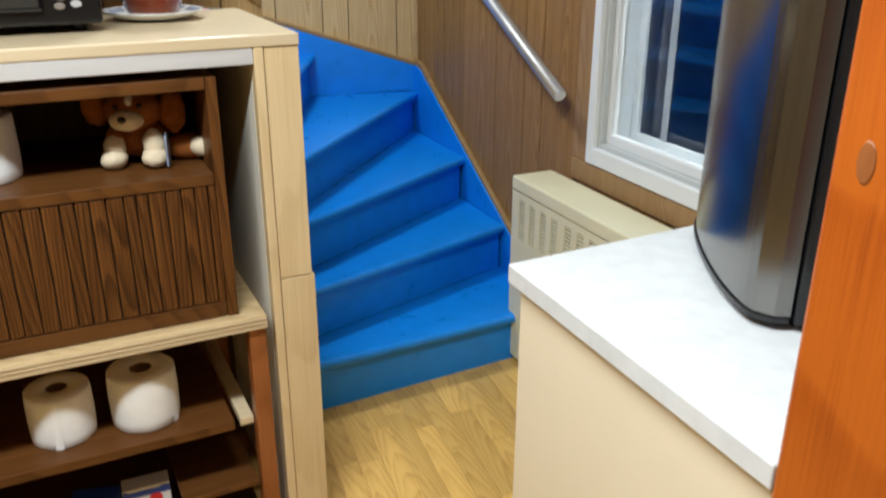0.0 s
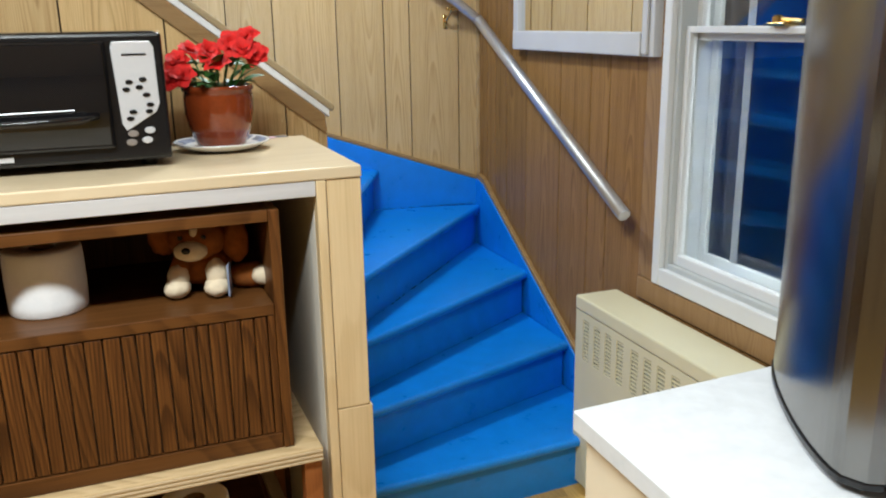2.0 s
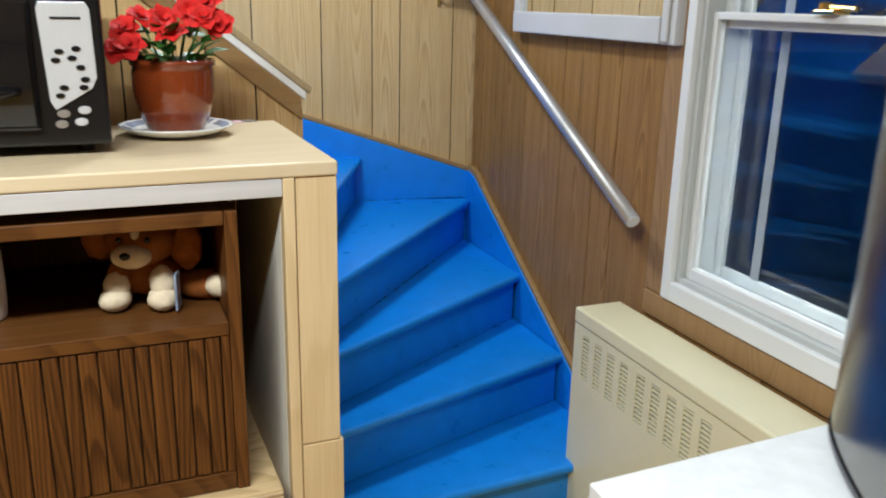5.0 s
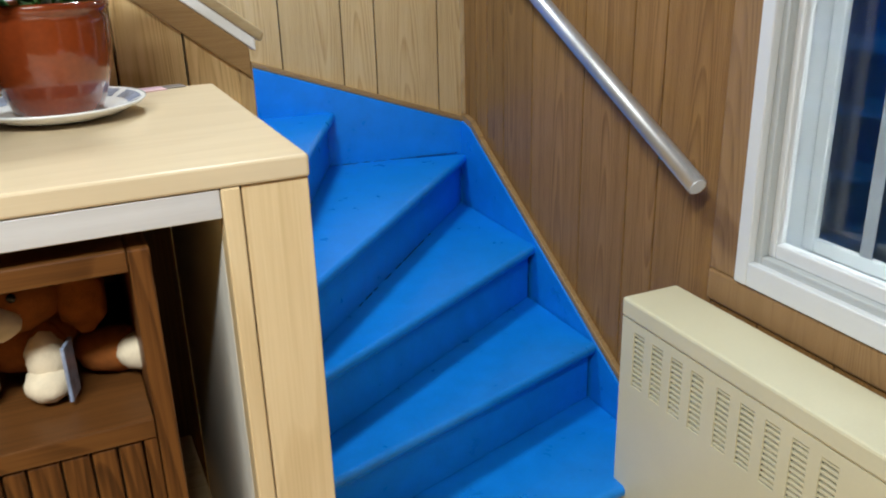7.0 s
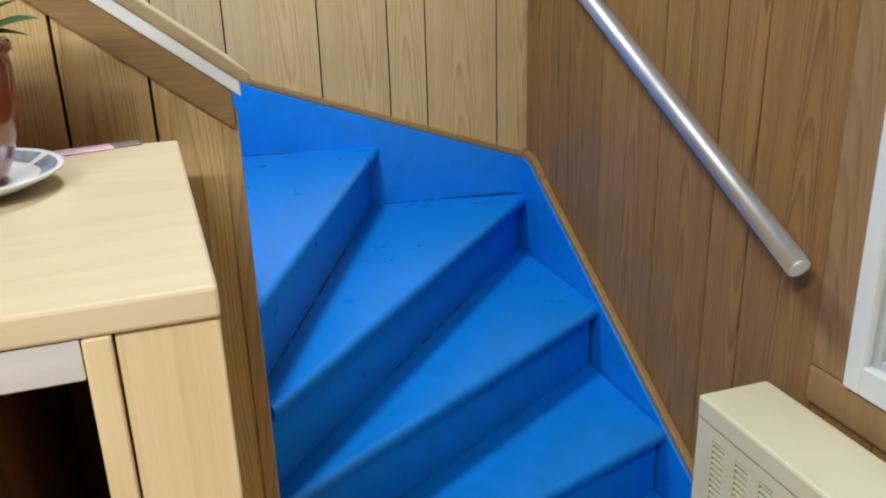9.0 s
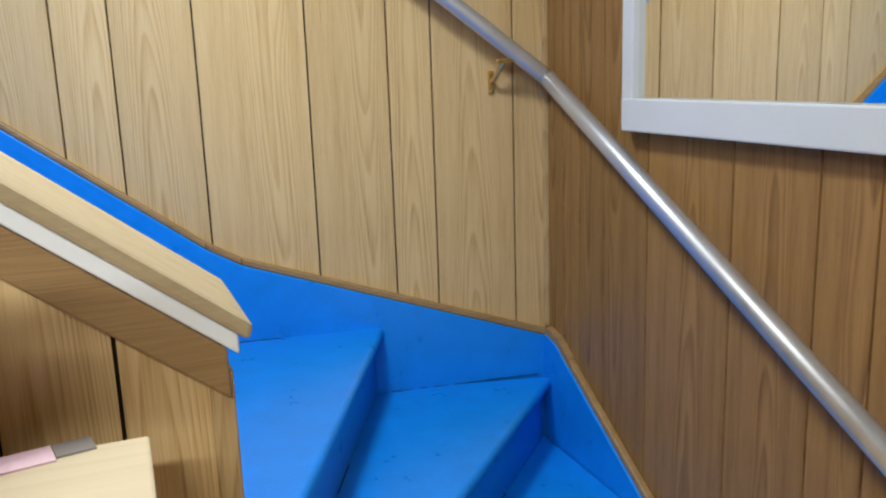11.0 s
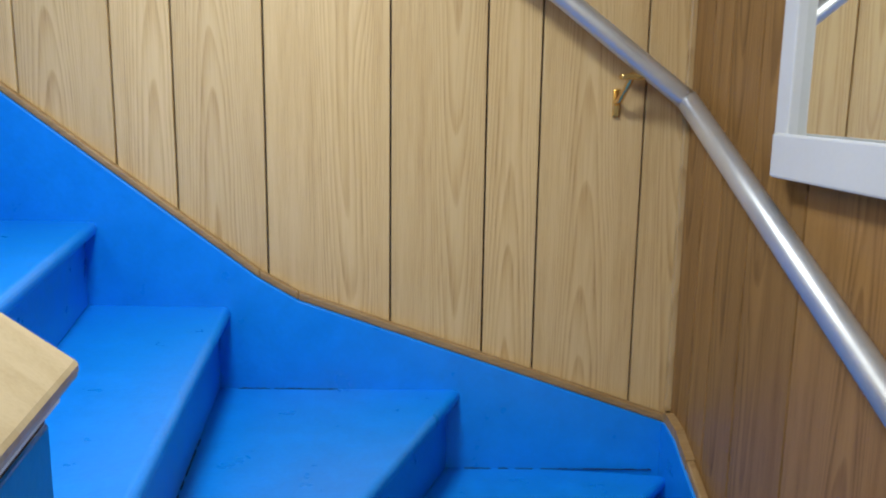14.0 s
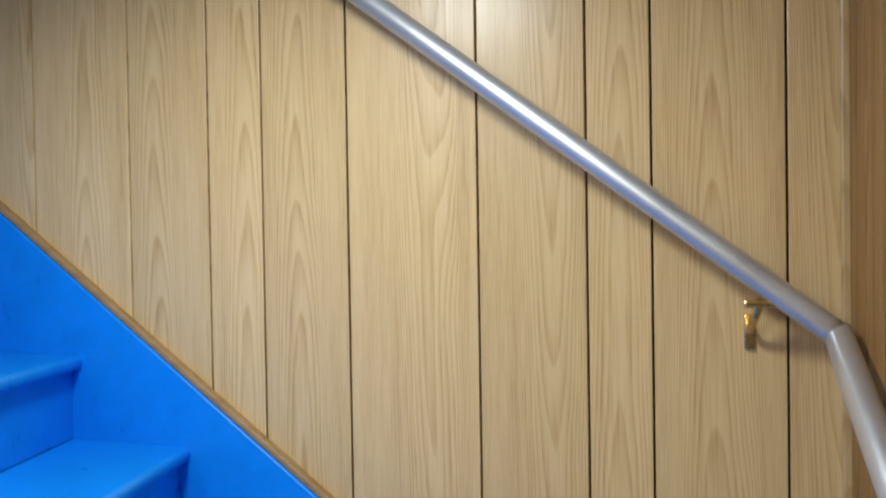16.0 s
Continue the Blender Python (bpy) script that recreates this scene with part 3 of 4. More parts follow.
FZ = CZ + 0.012
front = [bow(i / 24) for i in range(25)]
bm = prism([(p.x, p.y, FZ + 0.012) for p in front] + [(B.x - N.x * 0.022, B.y - N.y * 0.022, FZ + 0.012), (A.x - N.x * 0.022, A.y - N.y * 0.022, FZ + 0.012)], (0, 0, 0.80))
part("door", bm, STEEL, fridge, "bowed brushed steel door")
rim = [bow(i / 24, 0.003) for i in range(25)]
part("door_rim", prism([(p.x, p.y, FZ) for p in rim] + [(B.x - N.x * 0.022, B.y - N.y * 0.022, FZ), (A.x - N.x * 0.022, A.y - N.y * 0.022, FZ)], (0, 0, 0.011), 0.002), BLACK, fridge)
b1, b2 = B - N * 0.026 + D * 0.004, A - N * 0.026
part("body", prism([(p.x, p.y, FZ) for p in (b1, b2, b2 - N * 0.31, b1 - N * 0.31)], (0, 0, 0.815), 0.004), BLACK, fridge)
for p in (b1, b2, b2 - N * 0.29, b1 - N * 0.29):
    q = p + (A + (B - A) * 0.5 - N * 0.17 - p).normalized() * 0.04
    ob = part("foot", lathe([(0.016, 0), (0.016, 0.012)], 12), BLACK, fridge)
    ob.location = (q.x, q.y, CZ)

# ---- pine door jamb beside the counter ----
jamb = tagged(new("door_jamb"), "orange-stained knotty pine door jamb beside the counter", "door frame", kind="structure")
slab("jamb_board", (-0.552, -3.19, 0), (-0.37, -3.02, CEIL), PINE, jamb, 0.006)
for y, z, r in ((-3.09, 0.80, 0.024), (-3.125, 0.62, 0.010), (-3.06, 1.25, 0.013)):
    knot = part("knot", lathe([(r, 0.0), (r * 0.92, 0.0012), (0.0, 0.0015)], 20), LEG_WOOD, jamb, "dark pine knot")
    knot.matrix_basis = pose(-0.5522, y, z, 0, -90, 0) @ Matrix.Diagonal((1.5, 0.8, 1, 1))
wall("wall_partition", (-0.368, -3.14, 0), (0.27, -3.022, CEIL), PLASTER, "short plain partition wall beside the jamb")

# ---- ceiling lamps ----
lamp = tagged(new("ceiling_light"), "long white ceiling light, switched on", "ceiling light")
part("housing", box((-2.10, -3.00, CEIL - 0.035), (-0.94, -2.84, CEIL), 0.008), WHITE_PAINT, lamp)
part("diffuser", box((-2.08, -2.99, CEIL - 0.066), (-0.96, -2.85, CEIL - 0.036), 0.01), DIFFUSER, lamp)
lamp = tagged(new("ceiling_light"), "round white ceiling light, switched on", "ceiling light")
lamp.location = (-0.85, -0.84, CEIL)
part("housing", lathe([(0.14, -0.03), (0.15, -0.025), (0.15, 0.0)], 32), WHITE_PAINT, lamp)
part("diffuser", lathe([(0.05, -0.088), (0.10, -0.075), (0.135, -0.031)], 32), DIFFUSER, lamp, smooth=True)

# the unit and what stands in it are turned a little off the wall
SIZE = 1.09
TURNED = pose(-0.826, -1.849, 1.22, 0, 0, 7.2) @ Matrix.Scale(SIZE, 4) @ pose(0.785, 1.822, -1.184)
FOOT = 1.184 - 1.22 / SIZE
ON_UNIT = TURNED @ (pose(-0.785, -1.82, 0, 0, 0, 8.6) @ pose(0.785, 1.82, 0)).inverted()

# ---- open birch unit in front of the knee wall ----
UF, UB, UT = -1.822, -1.342, 1.184
unit = thing("shelf_unit", "open birch-veneered unit with an aluminium front strip", "shelf unit")
unit.matrix_basis = TURNED
slab("top_board", (-2.10, UF, UT - 0.023), (-0.785, UB, UT), BIRCH_FLAT, unit, 0.003)
slab("post_board", (-0.853, UF + 0.004, 0.692), (-0.786, UF + 0.03, UT - 0.0235), BIRCH, unit, 0.002)
slab("post_board", (-0.853, UF + 0.0045, FOOT), (-0.780, UF + 0.03, 0.690), BIRCH, unit, 0.002)
slab("post_edge", (-0.873, UF + 0.001, FOOT), (-0.8545, UF + 0.03, UT - 0.0235), BIRCH, unit, 0.002)
slab("side_panel", (-0.873, UF + 0.031, FOOT), (-0.853, UB, UT - 0.0235), PLASTER, unit, 0.001)
slab("outer_panel", (-0.851, UF + 0.031, FOOT), (-0.788, UB, UT - 0.0235), BIRCH, unit, 0.001)
slab("side_panel", (-2.10, UF + 0.004, FOOT), (-2.03, UB, UT - 0.0235), BIRCH, unit, 0.002)
slab("back_panel", (-2.028, UB - 0.006, FOOT), (-0.875, UB, UT - 0.0235), WALNUT, unit, 0.0)
slab("aluminium_strip", (-2.03, UF + 0.003, 1.131), (-0.874, UF + 0.010, 1.1600), ALU, unit, 0.001)

# stand with plywood top and shelves
stand = thing("shelf_stand", "low plywood-topped stand with red-brown legs and dark shelves", "shelf")
stand.matrix_basis = TURNED
slab("plywood_top", (-1.96, -1.838, 0.596), (-0.892, -1.36, 0.627), PLY, stand, 0.004)
for i in range(3):
    slab("ply_layer", (-1.958, -1.8405, 0.6005 + 0.009 * i), (-0.894, -1.8385, 0.6045 + 0.009 * i), BIRCH_FLAT, stand, 0.0)
for x in (-0.930, -1.955):
    slab("leg", (x, -1.828, FOOT), (x + 0.036, -1.79, 0.595), LEG_WOOD, stand, 0.003)
    slab("leg", (x, -1.38, FOOT), (x + 0.036, -1.352, 0.595), LEG_WOOD, stand, 0.003)
slab("shelf_board", (-1.918, -1.815, 0.360), (-0.975, -1.358, 0.382), WALNUT_FLAT, stand, 0.002)
slab("cleat", (-0.962, -1.806, 0.360), (-0.932, -1.40, 0.378), BIRCH_FLAT, stand, 0.002)
slab("shelf_board", (-1.918, -1.815, 0.106), (-0.932, -1.358, 0.128), WALNUT_FLAT, stand, 0.002)
slab("back_board", (-1.918, -1.356, 0.075), (-0.932, -1.350, 0.565), WALNUT, stand, 0.0)
slab("front_shelf", (-1.1, -1.812, 0.200), (-0.932, -1.56, 0.214), WALNUT_FLAT, stand, 0.002)

# dark cabinet with ribbed door
cab = thing("cabinet", "dark walnut cabinet with open shelf and ribbed sliding door", "cabinet")
cab.matrix_basis = TURNED
CR, CL, CF, CB = -0.944, -1.90, -1.812, -1.40
slab("side", (CR - 0.020, CF, 0.628), (CR, CB, 1.112), WALNUT, cab, 0.0015)
slab("side", (CL, CF, 0.628), (CL + 0.020, CB, 1.112), WALNUT, cab, 0.0015)
slab("top", (CL + 0.021, CF + 0.002, 1.090), (CR - 0.021, CB, 1.112), WALNUT_FLAT, cab, 0.0015)
slab("shelf", (CL + 0.021, CF + 0.002, 0.908), (CR - 0.021, CB, 0.930), WALNUT_FLAT, cab, 0.0015)
slab("base", (CL + 0.021, CF + 0.003, 0.628), (CR - 0.021, CB, 0.660), WALNUT_FLAT, cab, 0.0015)
slab("back", (CL + 0.021, CB - 0.006, 0.661), (CR - 0.021, CB, 1.089), WALNUT, cab, 0.0)
slab("side_strip", (CR - 0.034, CF + 0.004, 0.661), (CR - 0.021, CF + 0.03, 0.907), WALNUT, cab, 0.001)
door = slab("door", (CL + 0.022, CF + 0.018, 0.661), (CR - 0.036, CF + 0.026, 0.907), GROOVE, cab, 0.0)
rng = random.Random(3)
x = CR - 0.036
while x > CL + 0.06:
    w = rng.choice((0.022, 0.025, 0.028, 0.031))
    rib = slab("rib", (x - w + 0.0022, -0.016, -0.122), (x, 0.0, 0.122), WALNUT, door, 0.0025)
    rib.location.x -= door.location.x
    rib.location.y = -0.009
    rib.location.z = 0
    x -= w


# ---- rolls ----
def tissue_roll(at, turn):
    ob = tagged(new("toilet_roll"), "white toilet roll standing on end on a shelf", "toilet roll", group="toilet rolls")
    r, h = 0.064, 0.112
    prof = [(0.021, 0.0), (r - 0.004, 0.0), (r - 0.001, 0.003), (r, 0.02), (r + 0.0008, 0.056), (r, 0.095), (r - 0.001, h - 0.003), (r - 0.004, h), (0.021, h - 0.001)]
    bm = bmesh.new()
    steps = 40
    rings = [[bm.verts.new(((rr + 0.0007 * math.sin(5 * i) * (rr > 0.03)) * math.cos(2 * math.pi * i / steps), rr * math.sin(2 * math.pi * i / steps), z)) for i in range(steps)] for rr, z in prof]
    for a, b in zip(rings, rings[1:] + rings[:1]):
        for i in range(steps):
            bm.faces.new((a[i], a[(i + 1) % steps], b[(i + 1) % steps], b[i]))
    part("paper", bm, PAPER, ob, smooth=True)
    core = bmesh.new()
    rings = [[core.verts.new((rr * math.cos(2 * math.pi * i / 24), rr * math.sin(2 * math.pi * i / 24), z)) for i in range(24)] for rr, z in ((0.0205, 0.002), (0.0205, h - 0.002), (0.0192, h - 0.002), (0.0192, 0.002))]
    for a, b in zip(rings, rings[1:] + rings[:1]):
        for i in range(24):
            core.faces.new((a[i], a[(i + 1) % 24], b[(i + 1) % 24], b[i]))
    part("core", core, KRAFT, ob, "brown cardboard core")
    flap = bmesh.new()
    v = []
    for i in range(6):
        a = -1.9 + 0.05 * i
        v.append((flap.verts.new(((r + 0.0016) * math.cos(a), (r + 0.0016) * math.sin(a), 0.002)), flap.verts.new(((r + 0.0016) * math.cos(a), (r + 0.0016) * math.sin(a), h - 0.003))))
    for a, b in zip(v, v[1:]):
        flap.faces.new((a[0], b[0], b[1], a[1]))
    part("loose_sheet", flap, PAPER, ob)
    ob.matrix_basis = ON_UNIT @ pose(*at, 0, 0, turn)
    return ob


roll = tissue_roll((-1.315, -1.784, 0.382), 10)
copy_thing(roll, ON_UNIT @ pose(-1.152, -1.768, 0.382, 0, 0, 70))
copy_thing(roll, ON_UNIT @ pose(-1.376, -1.748, 0.930, 0, 0, 150))
copy_thing(roll, ON_UNIT @ pose(-1.545, -1.758, 0.930, 0, 0, 220))

# ---- packets on the low shelf ----
for x, z, tall, second in ((-1.175, 0.128, 0.09, True), (-1.285, 0.128, 0.08, False)):
    pack = thing("carton", "small white carton with blue, red and green print", "box", (x, -1.79, z), 6 if second else -8)
    pack.matrix_basis = ON_UNIT @ pack.matrix_basis
    part("sleeve", box((-0.05, 0.0, 0.0), (0.05, 0.045, tall), 0.002), CARTON if second else INK_BLUE, pack)
    part("print_band", box((-0.0495, -0.0012, tall - 0.022), (0.0495, -0.0002, tall - 0.004), 0.0), INK_BLUE, pack)
    if second:
        spot = part("red_spot", lathe([(0.014, 0), (0.014, 0.001)], 20), INK_RED, pack)
        spot.matrix_basis = pose(0.018, -0.0002, 0.056, 90, 0, 0)
        part("green_mark", box((-0.045, -0.0012, 0.045), (-0.016, -0.0002, 0.062), 0.0), INK_GREEN, pack)
        part("text_bar", box((-0.04, -0.0016, 0.084), (0.03, -0.0013, 0.090), 0.0), CARTON, pack)

# ---- plush puppy ----
bm = bmesh.new()
for c, s, l in (((0, 0.03, 0.050), (0.056, 0.06, 0.044), 0.1), ((0.0, -0.008, 0.108), (0.056, 0.046, 0.040), 0.08), ((-0.070, 0.0, 0.112), (0.026, 0.020, 0.036), 0.2), ((0.072, -0.005, 0.102), (0.027, 0.020, 0.042), 0.2),
                ((0.015, 0.0, 0.140), (0.034, 0.025, 0.012), 0.25), ((-0.036, -0.02, 0.048), (0.020, 0.022, 0.030), 0.1), ((0.034, -0.02, 0.050), (0.020, 0.022, 0.030), 0.1), ((0.090, 0.012, 0.028), (0.044, 0.026, 0.026), 0.1)):
    ball(c, s, bm, l)
fur_n = len(bm.faces)
for c, s, l in (((-0.006, -0.052, 0.096), (0.032, 0.022, 0.020), 0.05), ((-0.040, -0.040, 0.020), (0.025, 0.030, 0.020), 0.1), ((-0.038, -0.034, 0.038), (0.021, 0.020, 0.028), 0.1), ((0.036, -0.040, 0.020), (0.025, 0.030, 0.020), 0.1), ((0.036, -0.034, 0.044), (0.021, 0.020, 0.032), 0.1), ((0.122, -0.004, 0.030), (0.024, 0.022, 0.021), 0.1), ((0.0, -0.034, 0.130), (0.009, 0.018, 0.014), 0.1)):
    ball(c, s, bm, l)
pale_n = len(bm.faces)
for c, s in (((-0.010, -0.074, 0.102), (0.0085, 0.006, 0.0065)), ((-0.024, -0.050, 0.122), (0.005, 0.004, 0.005)), ((0.020, -0.050, 0.122), (0.005, 0.004, 0.005))):
    ball(c, s, bm)
dark_n = len(bm.faces)
box((0.060, -0.064, 0.006), (0.064, -0.034, 0.068), 0.001, bm)
bm.faces.ensure_lookup_table()
for i, f in enumerate(bm.faces):
    f.material_index = 0 if i < fur_n else 1 if i < pale_n else 2 if i < dark_n else 3
    f.smooth = i < dark_n
puppy = part("plush_puppy", bm, FUR)
for m in (FUR_PALE, BLACK, CHINA_BLUE):
    puppy.data.materials.append(m)
puppy.matrix_basis = ON_UNIT @ pose(-1.098, -1.715, 0.930, 0, 0, -8)
tagged(puppy, "brown and cream plush puppy sitting on the cabinet shelf", "soft toy")

# ---- toaster oven ----
oven = thing("toaster_oven", "glossy black toaster oven with silver control panel", "toaster oven", (-1.130, -1.715, UT), 8.6)
oven.matrix_basis = ON_UNIT @ oven.matrix_basis
OW, OH, OD = 0.47, 0.235, 0.33
part("body", box((-OW, 0.012, 0.014), (0, OD, 0.014 + OH), 0.012), BLACK, oven)
for x in (-0.04, -OW + 0.04):
    for y in (0.05, OD - 0.05):
        foot = part("foot", lathe([(0.014, 0), (0.016, 0.015)], 14), BLACK, oven)
        foot.location = (x, y, 0)
part("fascia", box((-OW, -0.006, 0.016), (0, 0.011, 0.014 + OH - 0.002), 0.006), BLACK, oven)
glass_door = part("door", box((-OW + 0.012, -0.018, 0.042), (-0.098, -0.007, 0.235), 0.005), BLACK_GLASS, oven, "dark glass oven door")
bm = bmesh.new()
n = 24
rows = []
for i in range(n + 1):
    f = i / n
    z = 0.050 + f * 0.178
    y = -0.019 - 0.016 * math.sin(math.pi * f)
    rows.append((bm.verts.new((-OW + 0.02, y, z)), bm.verts.new((-0.105, y, z))))
for a, b in zip(rows, rows[1:]):
    bm.faces.new((a[0], a[1], b[1], b[0]))
part("bowed_glass", bm, BLACK_GLASS, glass_door, smooth=True)
part("handle", tube([(-OW + 0.03, -0.032, 0.09), (-OW + 0.05, -0.05, 0.094), (-0.15, -0.05, 0.100), (-0.122, -0.032, 0.104)], 0.006, 12), BLACK_GLASS, glass_door, smooth=True)
rack = bmesh.new()
for z in (0.112, 0.119):
    tube([(-OW + 0.03, -0.0325, z), (-0.16, -0.0325, z + 0.004)], 0.0016, 8, rack)
part("rack_wire", rack, ALU, glass_door)
pts = [(-0.086, 0.232), (-0.022, 0.232), (-0.016, 0.222), (-0.014, 0.12), (-0.022, 0.104), (-0.076, 0.072), (-0.083, 0.085), (-0.090, 0.222)]
panel = part("control_panel", prism([(x, -0.0065, z) for x, z in pts], (0, -0.004, 0), 0.001), PANEL_SILVER, oven, "silver control panel")
part("display", box((-0.072, -0.0118, 0.207), (-0.030, -0.0105, 0.2105), 0), BLACK, panel)
for x, z in ((-0.064, 0.160), (-0.040, 0.164), (-0.070, 0.147), (-0.047, 0.150), (-0.036, 0.136), (-0.031, 0.118), (-0.034, 0.106), (-0.062, 0.106), (-0.068, 0.094)):
    b = part("button", lathe([(0.0052, 0), (0.0052, 0.002), (0.004, 0.003)], 14), BLACK, panel)
    b.matrix_basis = pose(x, -0.0104, z, 90, 0, 0) @ Matrix.Diagonal((1.3, 0.8, 1, 1))
for x, z, m in ((-0.036, 0.071, PANEL_SILVER), (-0.042, 0.053, PANEL_SILVER), (-0.066, 0.066, GREY_TAPE), (-0.070, 0.050, GREY_TAPE)):
    b = part("button", lathe([(0.0085, 0), (0.0085, 0.003), (0.007, 0.005)], 18), m, oven)
    b.matrix_basis = pose(x, -0.0062, z, 90, 0, 0) @ Matrix.Diagonal((1.15, 0.75, 1, 1))
part("badge", box((-0.33, -0.0072, 0.027), (-0.27, -0.0062, 0.036), 0), PANEL_SILVER, oven)

# ---- potted flowers on a saucer ----
PX, PY = -1.042, -1.525
saucer = tagged(part("saucer", lathe([(0.05, 0.0), (0.055, 0.003), (0.075, 0.006), (0.099, 0.017), (0.101, 0.020), (0.097, 0.020), (0.074, 0.010), (0.052, 0.007), (0.0, 0.0065)], 48), CHINA, smooth=True), "white china saucer with blue print under the pot", "saucer")
saucer.matrix_basis = ON_UNIT @ pose(PX, PY, UT)
bm = bmesh.new()
for i in range(48):
    if i % 6 == 5:
        continue
    a, b = 2 * math.pi * i / 48, 2 * math.pi * (i + 1) / 48
    v = [bm.verts.new((r * math.cos(t), r * math.sin(t), z)) for r, z, t in ((0.078, 0.0122, a), (0.094, 0.0190, a), (0.094, 0.0190, b), (0.078, 0.0122, b))]
    bm.faces.new(v)
part("printed_rim", bm, CHINA_BLUE, saucer, "blue printed rim")
pot = thing("flower_pot", "glossy brown glazed pot of red flowers on a saucer", "potted plant", (PX, PY, UT + 0.0075))
pot.matrix_basis = ON_UNIT @ pot.matrix_basis
part("pot", lathe([(0.044, 0.0), (0.050, 0.004), (0.056, 0.016), (0.066, 0.045), (0.0715, 0.075), (0.0715, 0.108), (0.0695, 0.116), (0.074, 0.119), (0.0745, 0.126), (0.072, 0.129), (0.068, 0.127), (0.066, 0.118), (0.064, 0.105), (0.0, 0.105)], 48), GLAZE, pot, smooth=True)
part("soil", lathe([(0.063, 0.104), (0.063, 0.110), (0.0, 0.114)], 32), SOIL, pot)


def leaf_at(bm, at, turn, tilt, length, width):
    m = Matrix.Translation(at) @ Euler((0, -tilt, turn)).to_matrix().to_4x4()
    left, mid, right = [], [], []
    for i in range(7):
        f = i / 6
        w = width * math.sin(math.pi * min(1, f * 0.92 + 0.06)) ** 0.8
        x, z = length * f, -0.25 * length * f * f
        left.append(bm.verts.new(m @ Vector((x, w, z + 0.25 * w))))
        mid.append(bm.verts.new(m @ Vector((x, 0, z))))
        right.append(bm.verts.new(m @ Vector((x, -w, z + 0.25 * w))))
    for i in range(6):
        bm.faces.new((left[i], left[i + 1], mid[i + 1], mid[i]))
        bm.faces.new((mid[i], mid[i + 1], right[i + 1], right[i]))


rng = random.Random(11)
stems = bmesh.new()
for i in range(46):
    bm = bmesh.new()
    a = rng.uniform(0, 6.283)
    r = rng.uniform(0.0, 0.055)
    z = rng.uniform(0.118, 0.178)
    leaf_at(bm, (0, 0, 0), 0, 0, rng.uniform(0.034, 0.055), rng.uniform(0.011, 0.017))
    ob = part("leaf", bm, LEAF, pot, smooth=True)
    ob.matrix_basis = pose(r * math.cos(a), r * math.sin(a), z) @ Euler((rng.uniform(-0.4, 0.4), -rng.uniform(-0.1, 0.9), a + rng.uniform(-0.7, 0.7))).to_matrix().to_4x4()
HEADS = [(-0.088, -0.035, 0.142), (-0.076, -0.010, 0.178), (-0.052, 0.015, 0.196), (-0.066, -0.045, 0.150), (-0.012, -0.030, 0.196), (0.006, -0.055, 0.172), (0.036, -0.005, 0.214), (0.058, -0.030, 0.200), (0.066, 0.000, 0.222), (0.082, -0.015, 0.190), (0.03, 0.03, 0.205)]
for hx, hy, hz in HEADS:
    tube([(hx * 0.3, hy * 0.3, 0.11), (hx * 0.7, hy * 0.7, 0.11 + (hz - 0.11) * 0.6), (hx, hy, hz)], 0.0018, 8, stems)
    bm = bmesh.new()
    for layer, count, size, tilt in ((0, 5, 0.031, 0.25), (1, 5, 0.024, 0.75), (2, 4, 0.015, 1.1)):
        for i in range(count):
            leaf_at(bm, (0, 0, 0.002 * layer), 2 * math.pi * (i + 0.5 * layer) / count + rng.uniform(-0.15, 0.15), tilt + rng.uniform(-0.15, 0.15), size * rng.uniform(0.85, 1.1), size * 0.52)
    ob = part("flower", bm, PETAL, pot, "ruffled red flower", smooth=True)
    ob.matrix_basis = pose(hx, hy, hz, rng.uniform(15, 65), rng.uniform(-25, 25), rng.uniform(-30, 30))
part("stems", stems, LEAF, pot)

# ---- paper strip on the unit's back edge ----
strip = thing("paper_strip", "pink and grey paper strip lying on the unit's top", "paper", (-0.955, -1.372, UT), 20)
strip.matrix_basis = ON_UNIT @ strip.matrix_basis @ Matrix.Diagonal((1.5, 1.3, 1, 1))
part("grey_end", box((-0.045, -0.012, 0.0), (-0.020, 0.012, 0.0016)), GREY_TAPE, strip)
part("pink_middle", box((-0.0195, -0.014, 0.0), (0.020, 0.010, 0.0016)), PINK, strip)
part("grey_end", box((0.0205, -0.010, 0.0), (0.040, 0.010, 0.0016)), GREY_TAPE, strip)

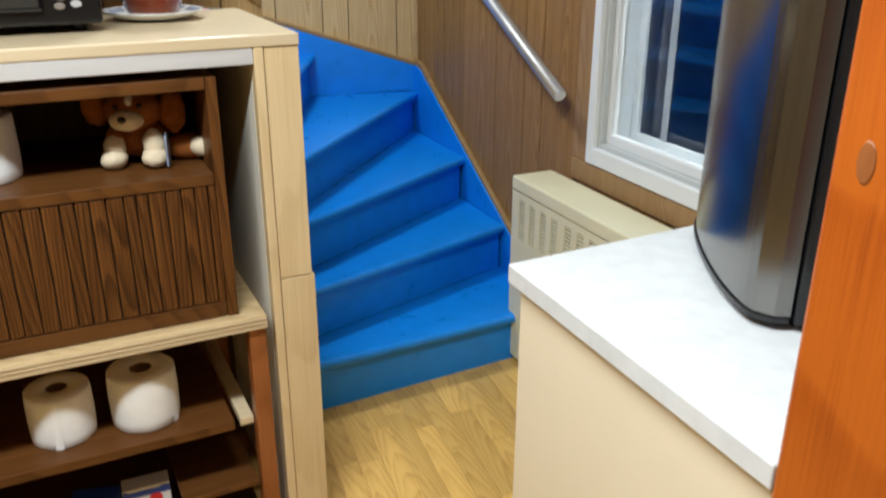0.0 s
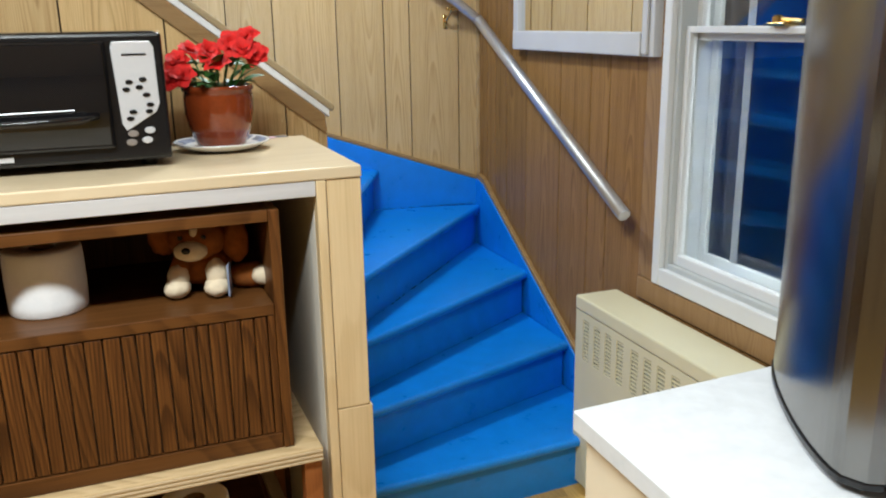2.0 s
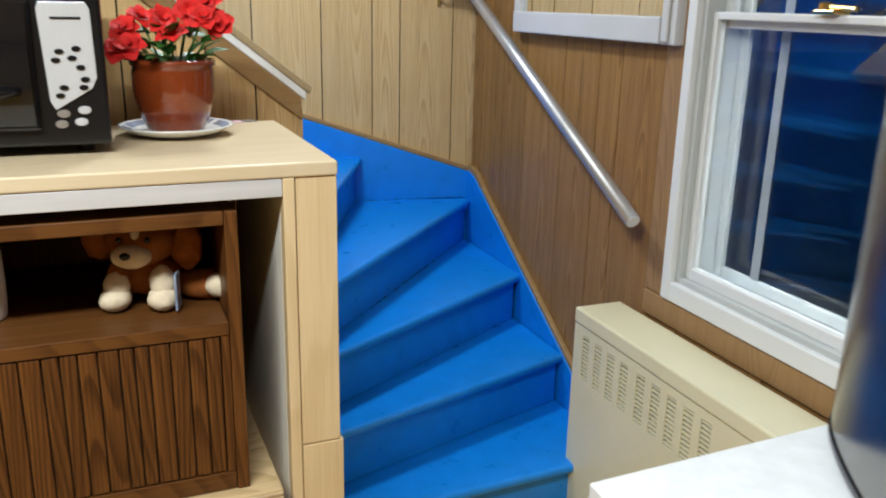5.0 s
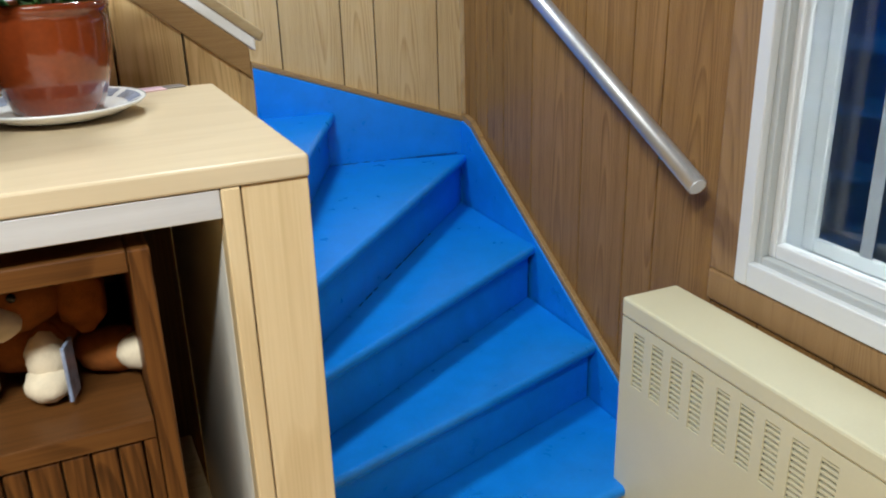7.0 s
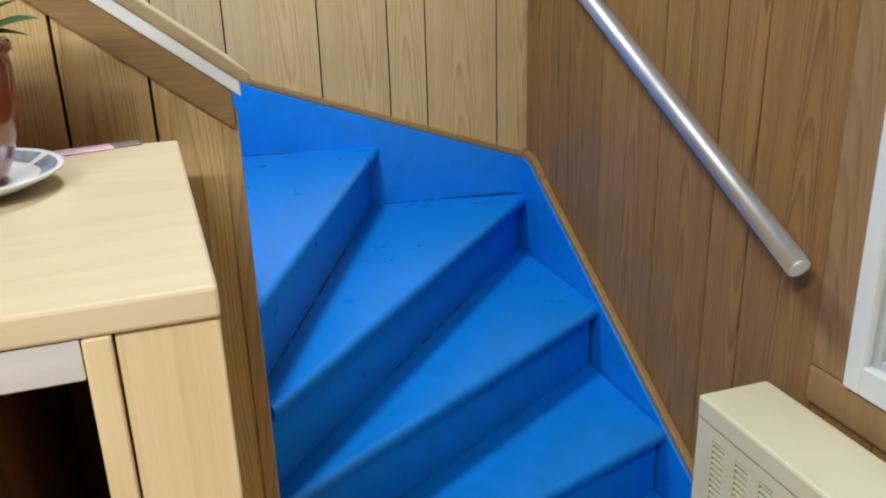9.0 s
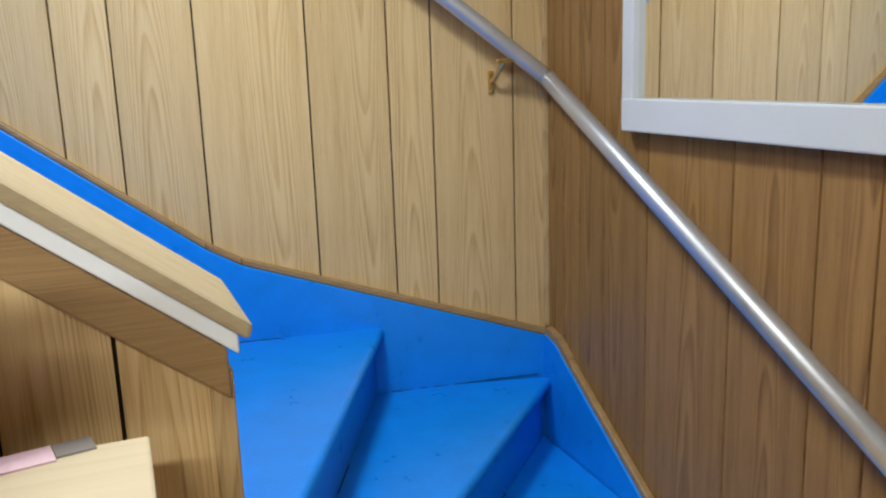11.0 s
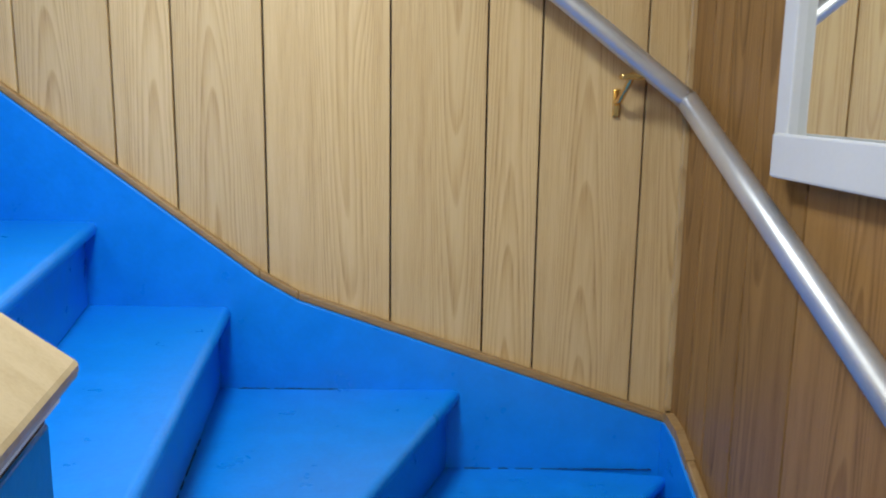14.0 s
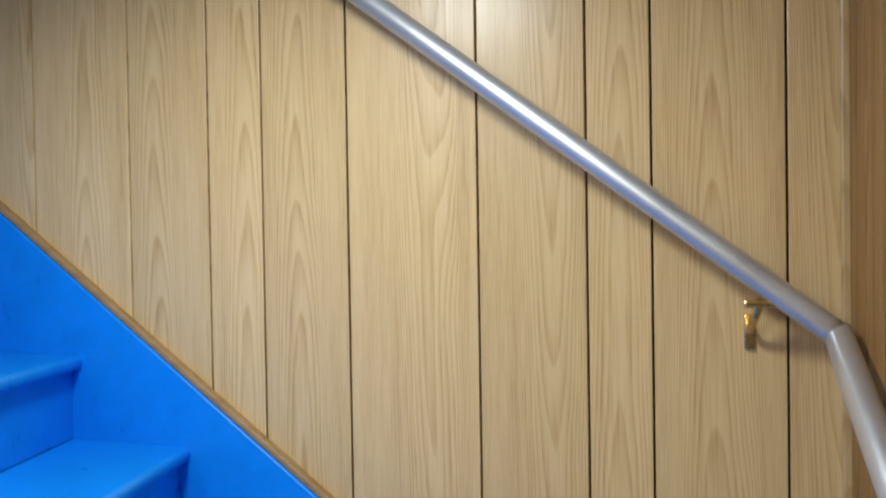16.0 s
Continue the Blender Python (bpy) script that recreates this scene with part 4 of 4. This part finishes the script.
# ---- panelling planks and floor strips ----
NG = [-0.002, -0.090, -0.303, -0.413, -0.609, -0.865, -1.048, -1.170, -1.360, -1.607, -1.715, -1.93, -2.05, -2.24, -2.45, -2.60, -2.83, -3.03, -3.2, LEFT]
for a, b in zip(NG, NG[1:]):
    slab("plank", (b + 0.002, 0.0, 0.0), (a - 0.002, 0.014, TOP - 0.01), OAK, wall_north, 0.0015)
slab("corner_moulding", (-0.012, -0.012, 0.84), (0.004, 0.0, TOP - 0.01), TRIM_UP, wall_north, 0.004)
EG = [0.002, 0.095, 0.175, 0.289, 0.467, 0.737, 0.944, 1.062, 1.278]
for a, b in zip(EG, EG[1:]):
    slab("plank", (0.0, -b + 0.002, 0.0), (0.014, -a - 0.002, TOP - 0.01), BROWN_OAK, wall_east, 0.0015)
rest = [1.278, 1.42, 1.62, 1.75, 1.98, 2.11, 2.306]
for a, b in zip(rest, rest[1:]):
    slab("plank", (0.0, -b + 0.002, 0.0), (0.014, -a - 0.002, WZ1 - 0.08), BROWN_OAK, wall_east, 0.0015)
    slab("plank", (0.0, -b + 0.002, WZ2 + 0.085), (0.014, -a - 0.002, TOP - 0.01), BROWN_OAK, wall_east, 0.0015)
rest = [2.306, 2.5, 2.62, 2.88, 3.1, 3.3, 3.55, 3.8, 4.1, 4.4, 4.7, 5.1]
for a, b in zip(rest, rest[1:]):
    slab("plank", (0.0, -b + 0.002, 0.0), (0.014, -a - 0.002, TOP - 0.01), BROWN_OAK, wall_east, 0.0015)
rng = random.Random(5)
W, L = 0.066, 0.42
n = 0
for i in range(int(3.8 / W)):
    x = 0.36 - i * W
    y = -1.16 + rng.uniform(0, L)
    while y > BACK:
        if x > -0.85 and y > -3.32:
            slab("strip", (x - W + 0.0003, max(y - L, -3.33) + 0.0003, -0.006), (x - 0.0003, y - 0.0003, 0.0 + rng.uniform(-0.0003, 0.0003)), FLOOR_OAK, subfloor, 0.0)
        y -= L
bm = bmesh.new()
for i in range(int(3.8 / W)):
    x = 0.36 - i * W
    if x <= -0.85:
        box((x - W + 0.0003, BACK, -0.006), (x - 0.0003, -1.2, 0.0), 0, bm)
    else:
        box((x - W + 0.0003, BACK, -0.006), (x - 0.0003, -3.33, 0.0), 0, bm)
tagged(part("far_strips", bm, FLOOR_OAK, subfloor), kind="stuff")
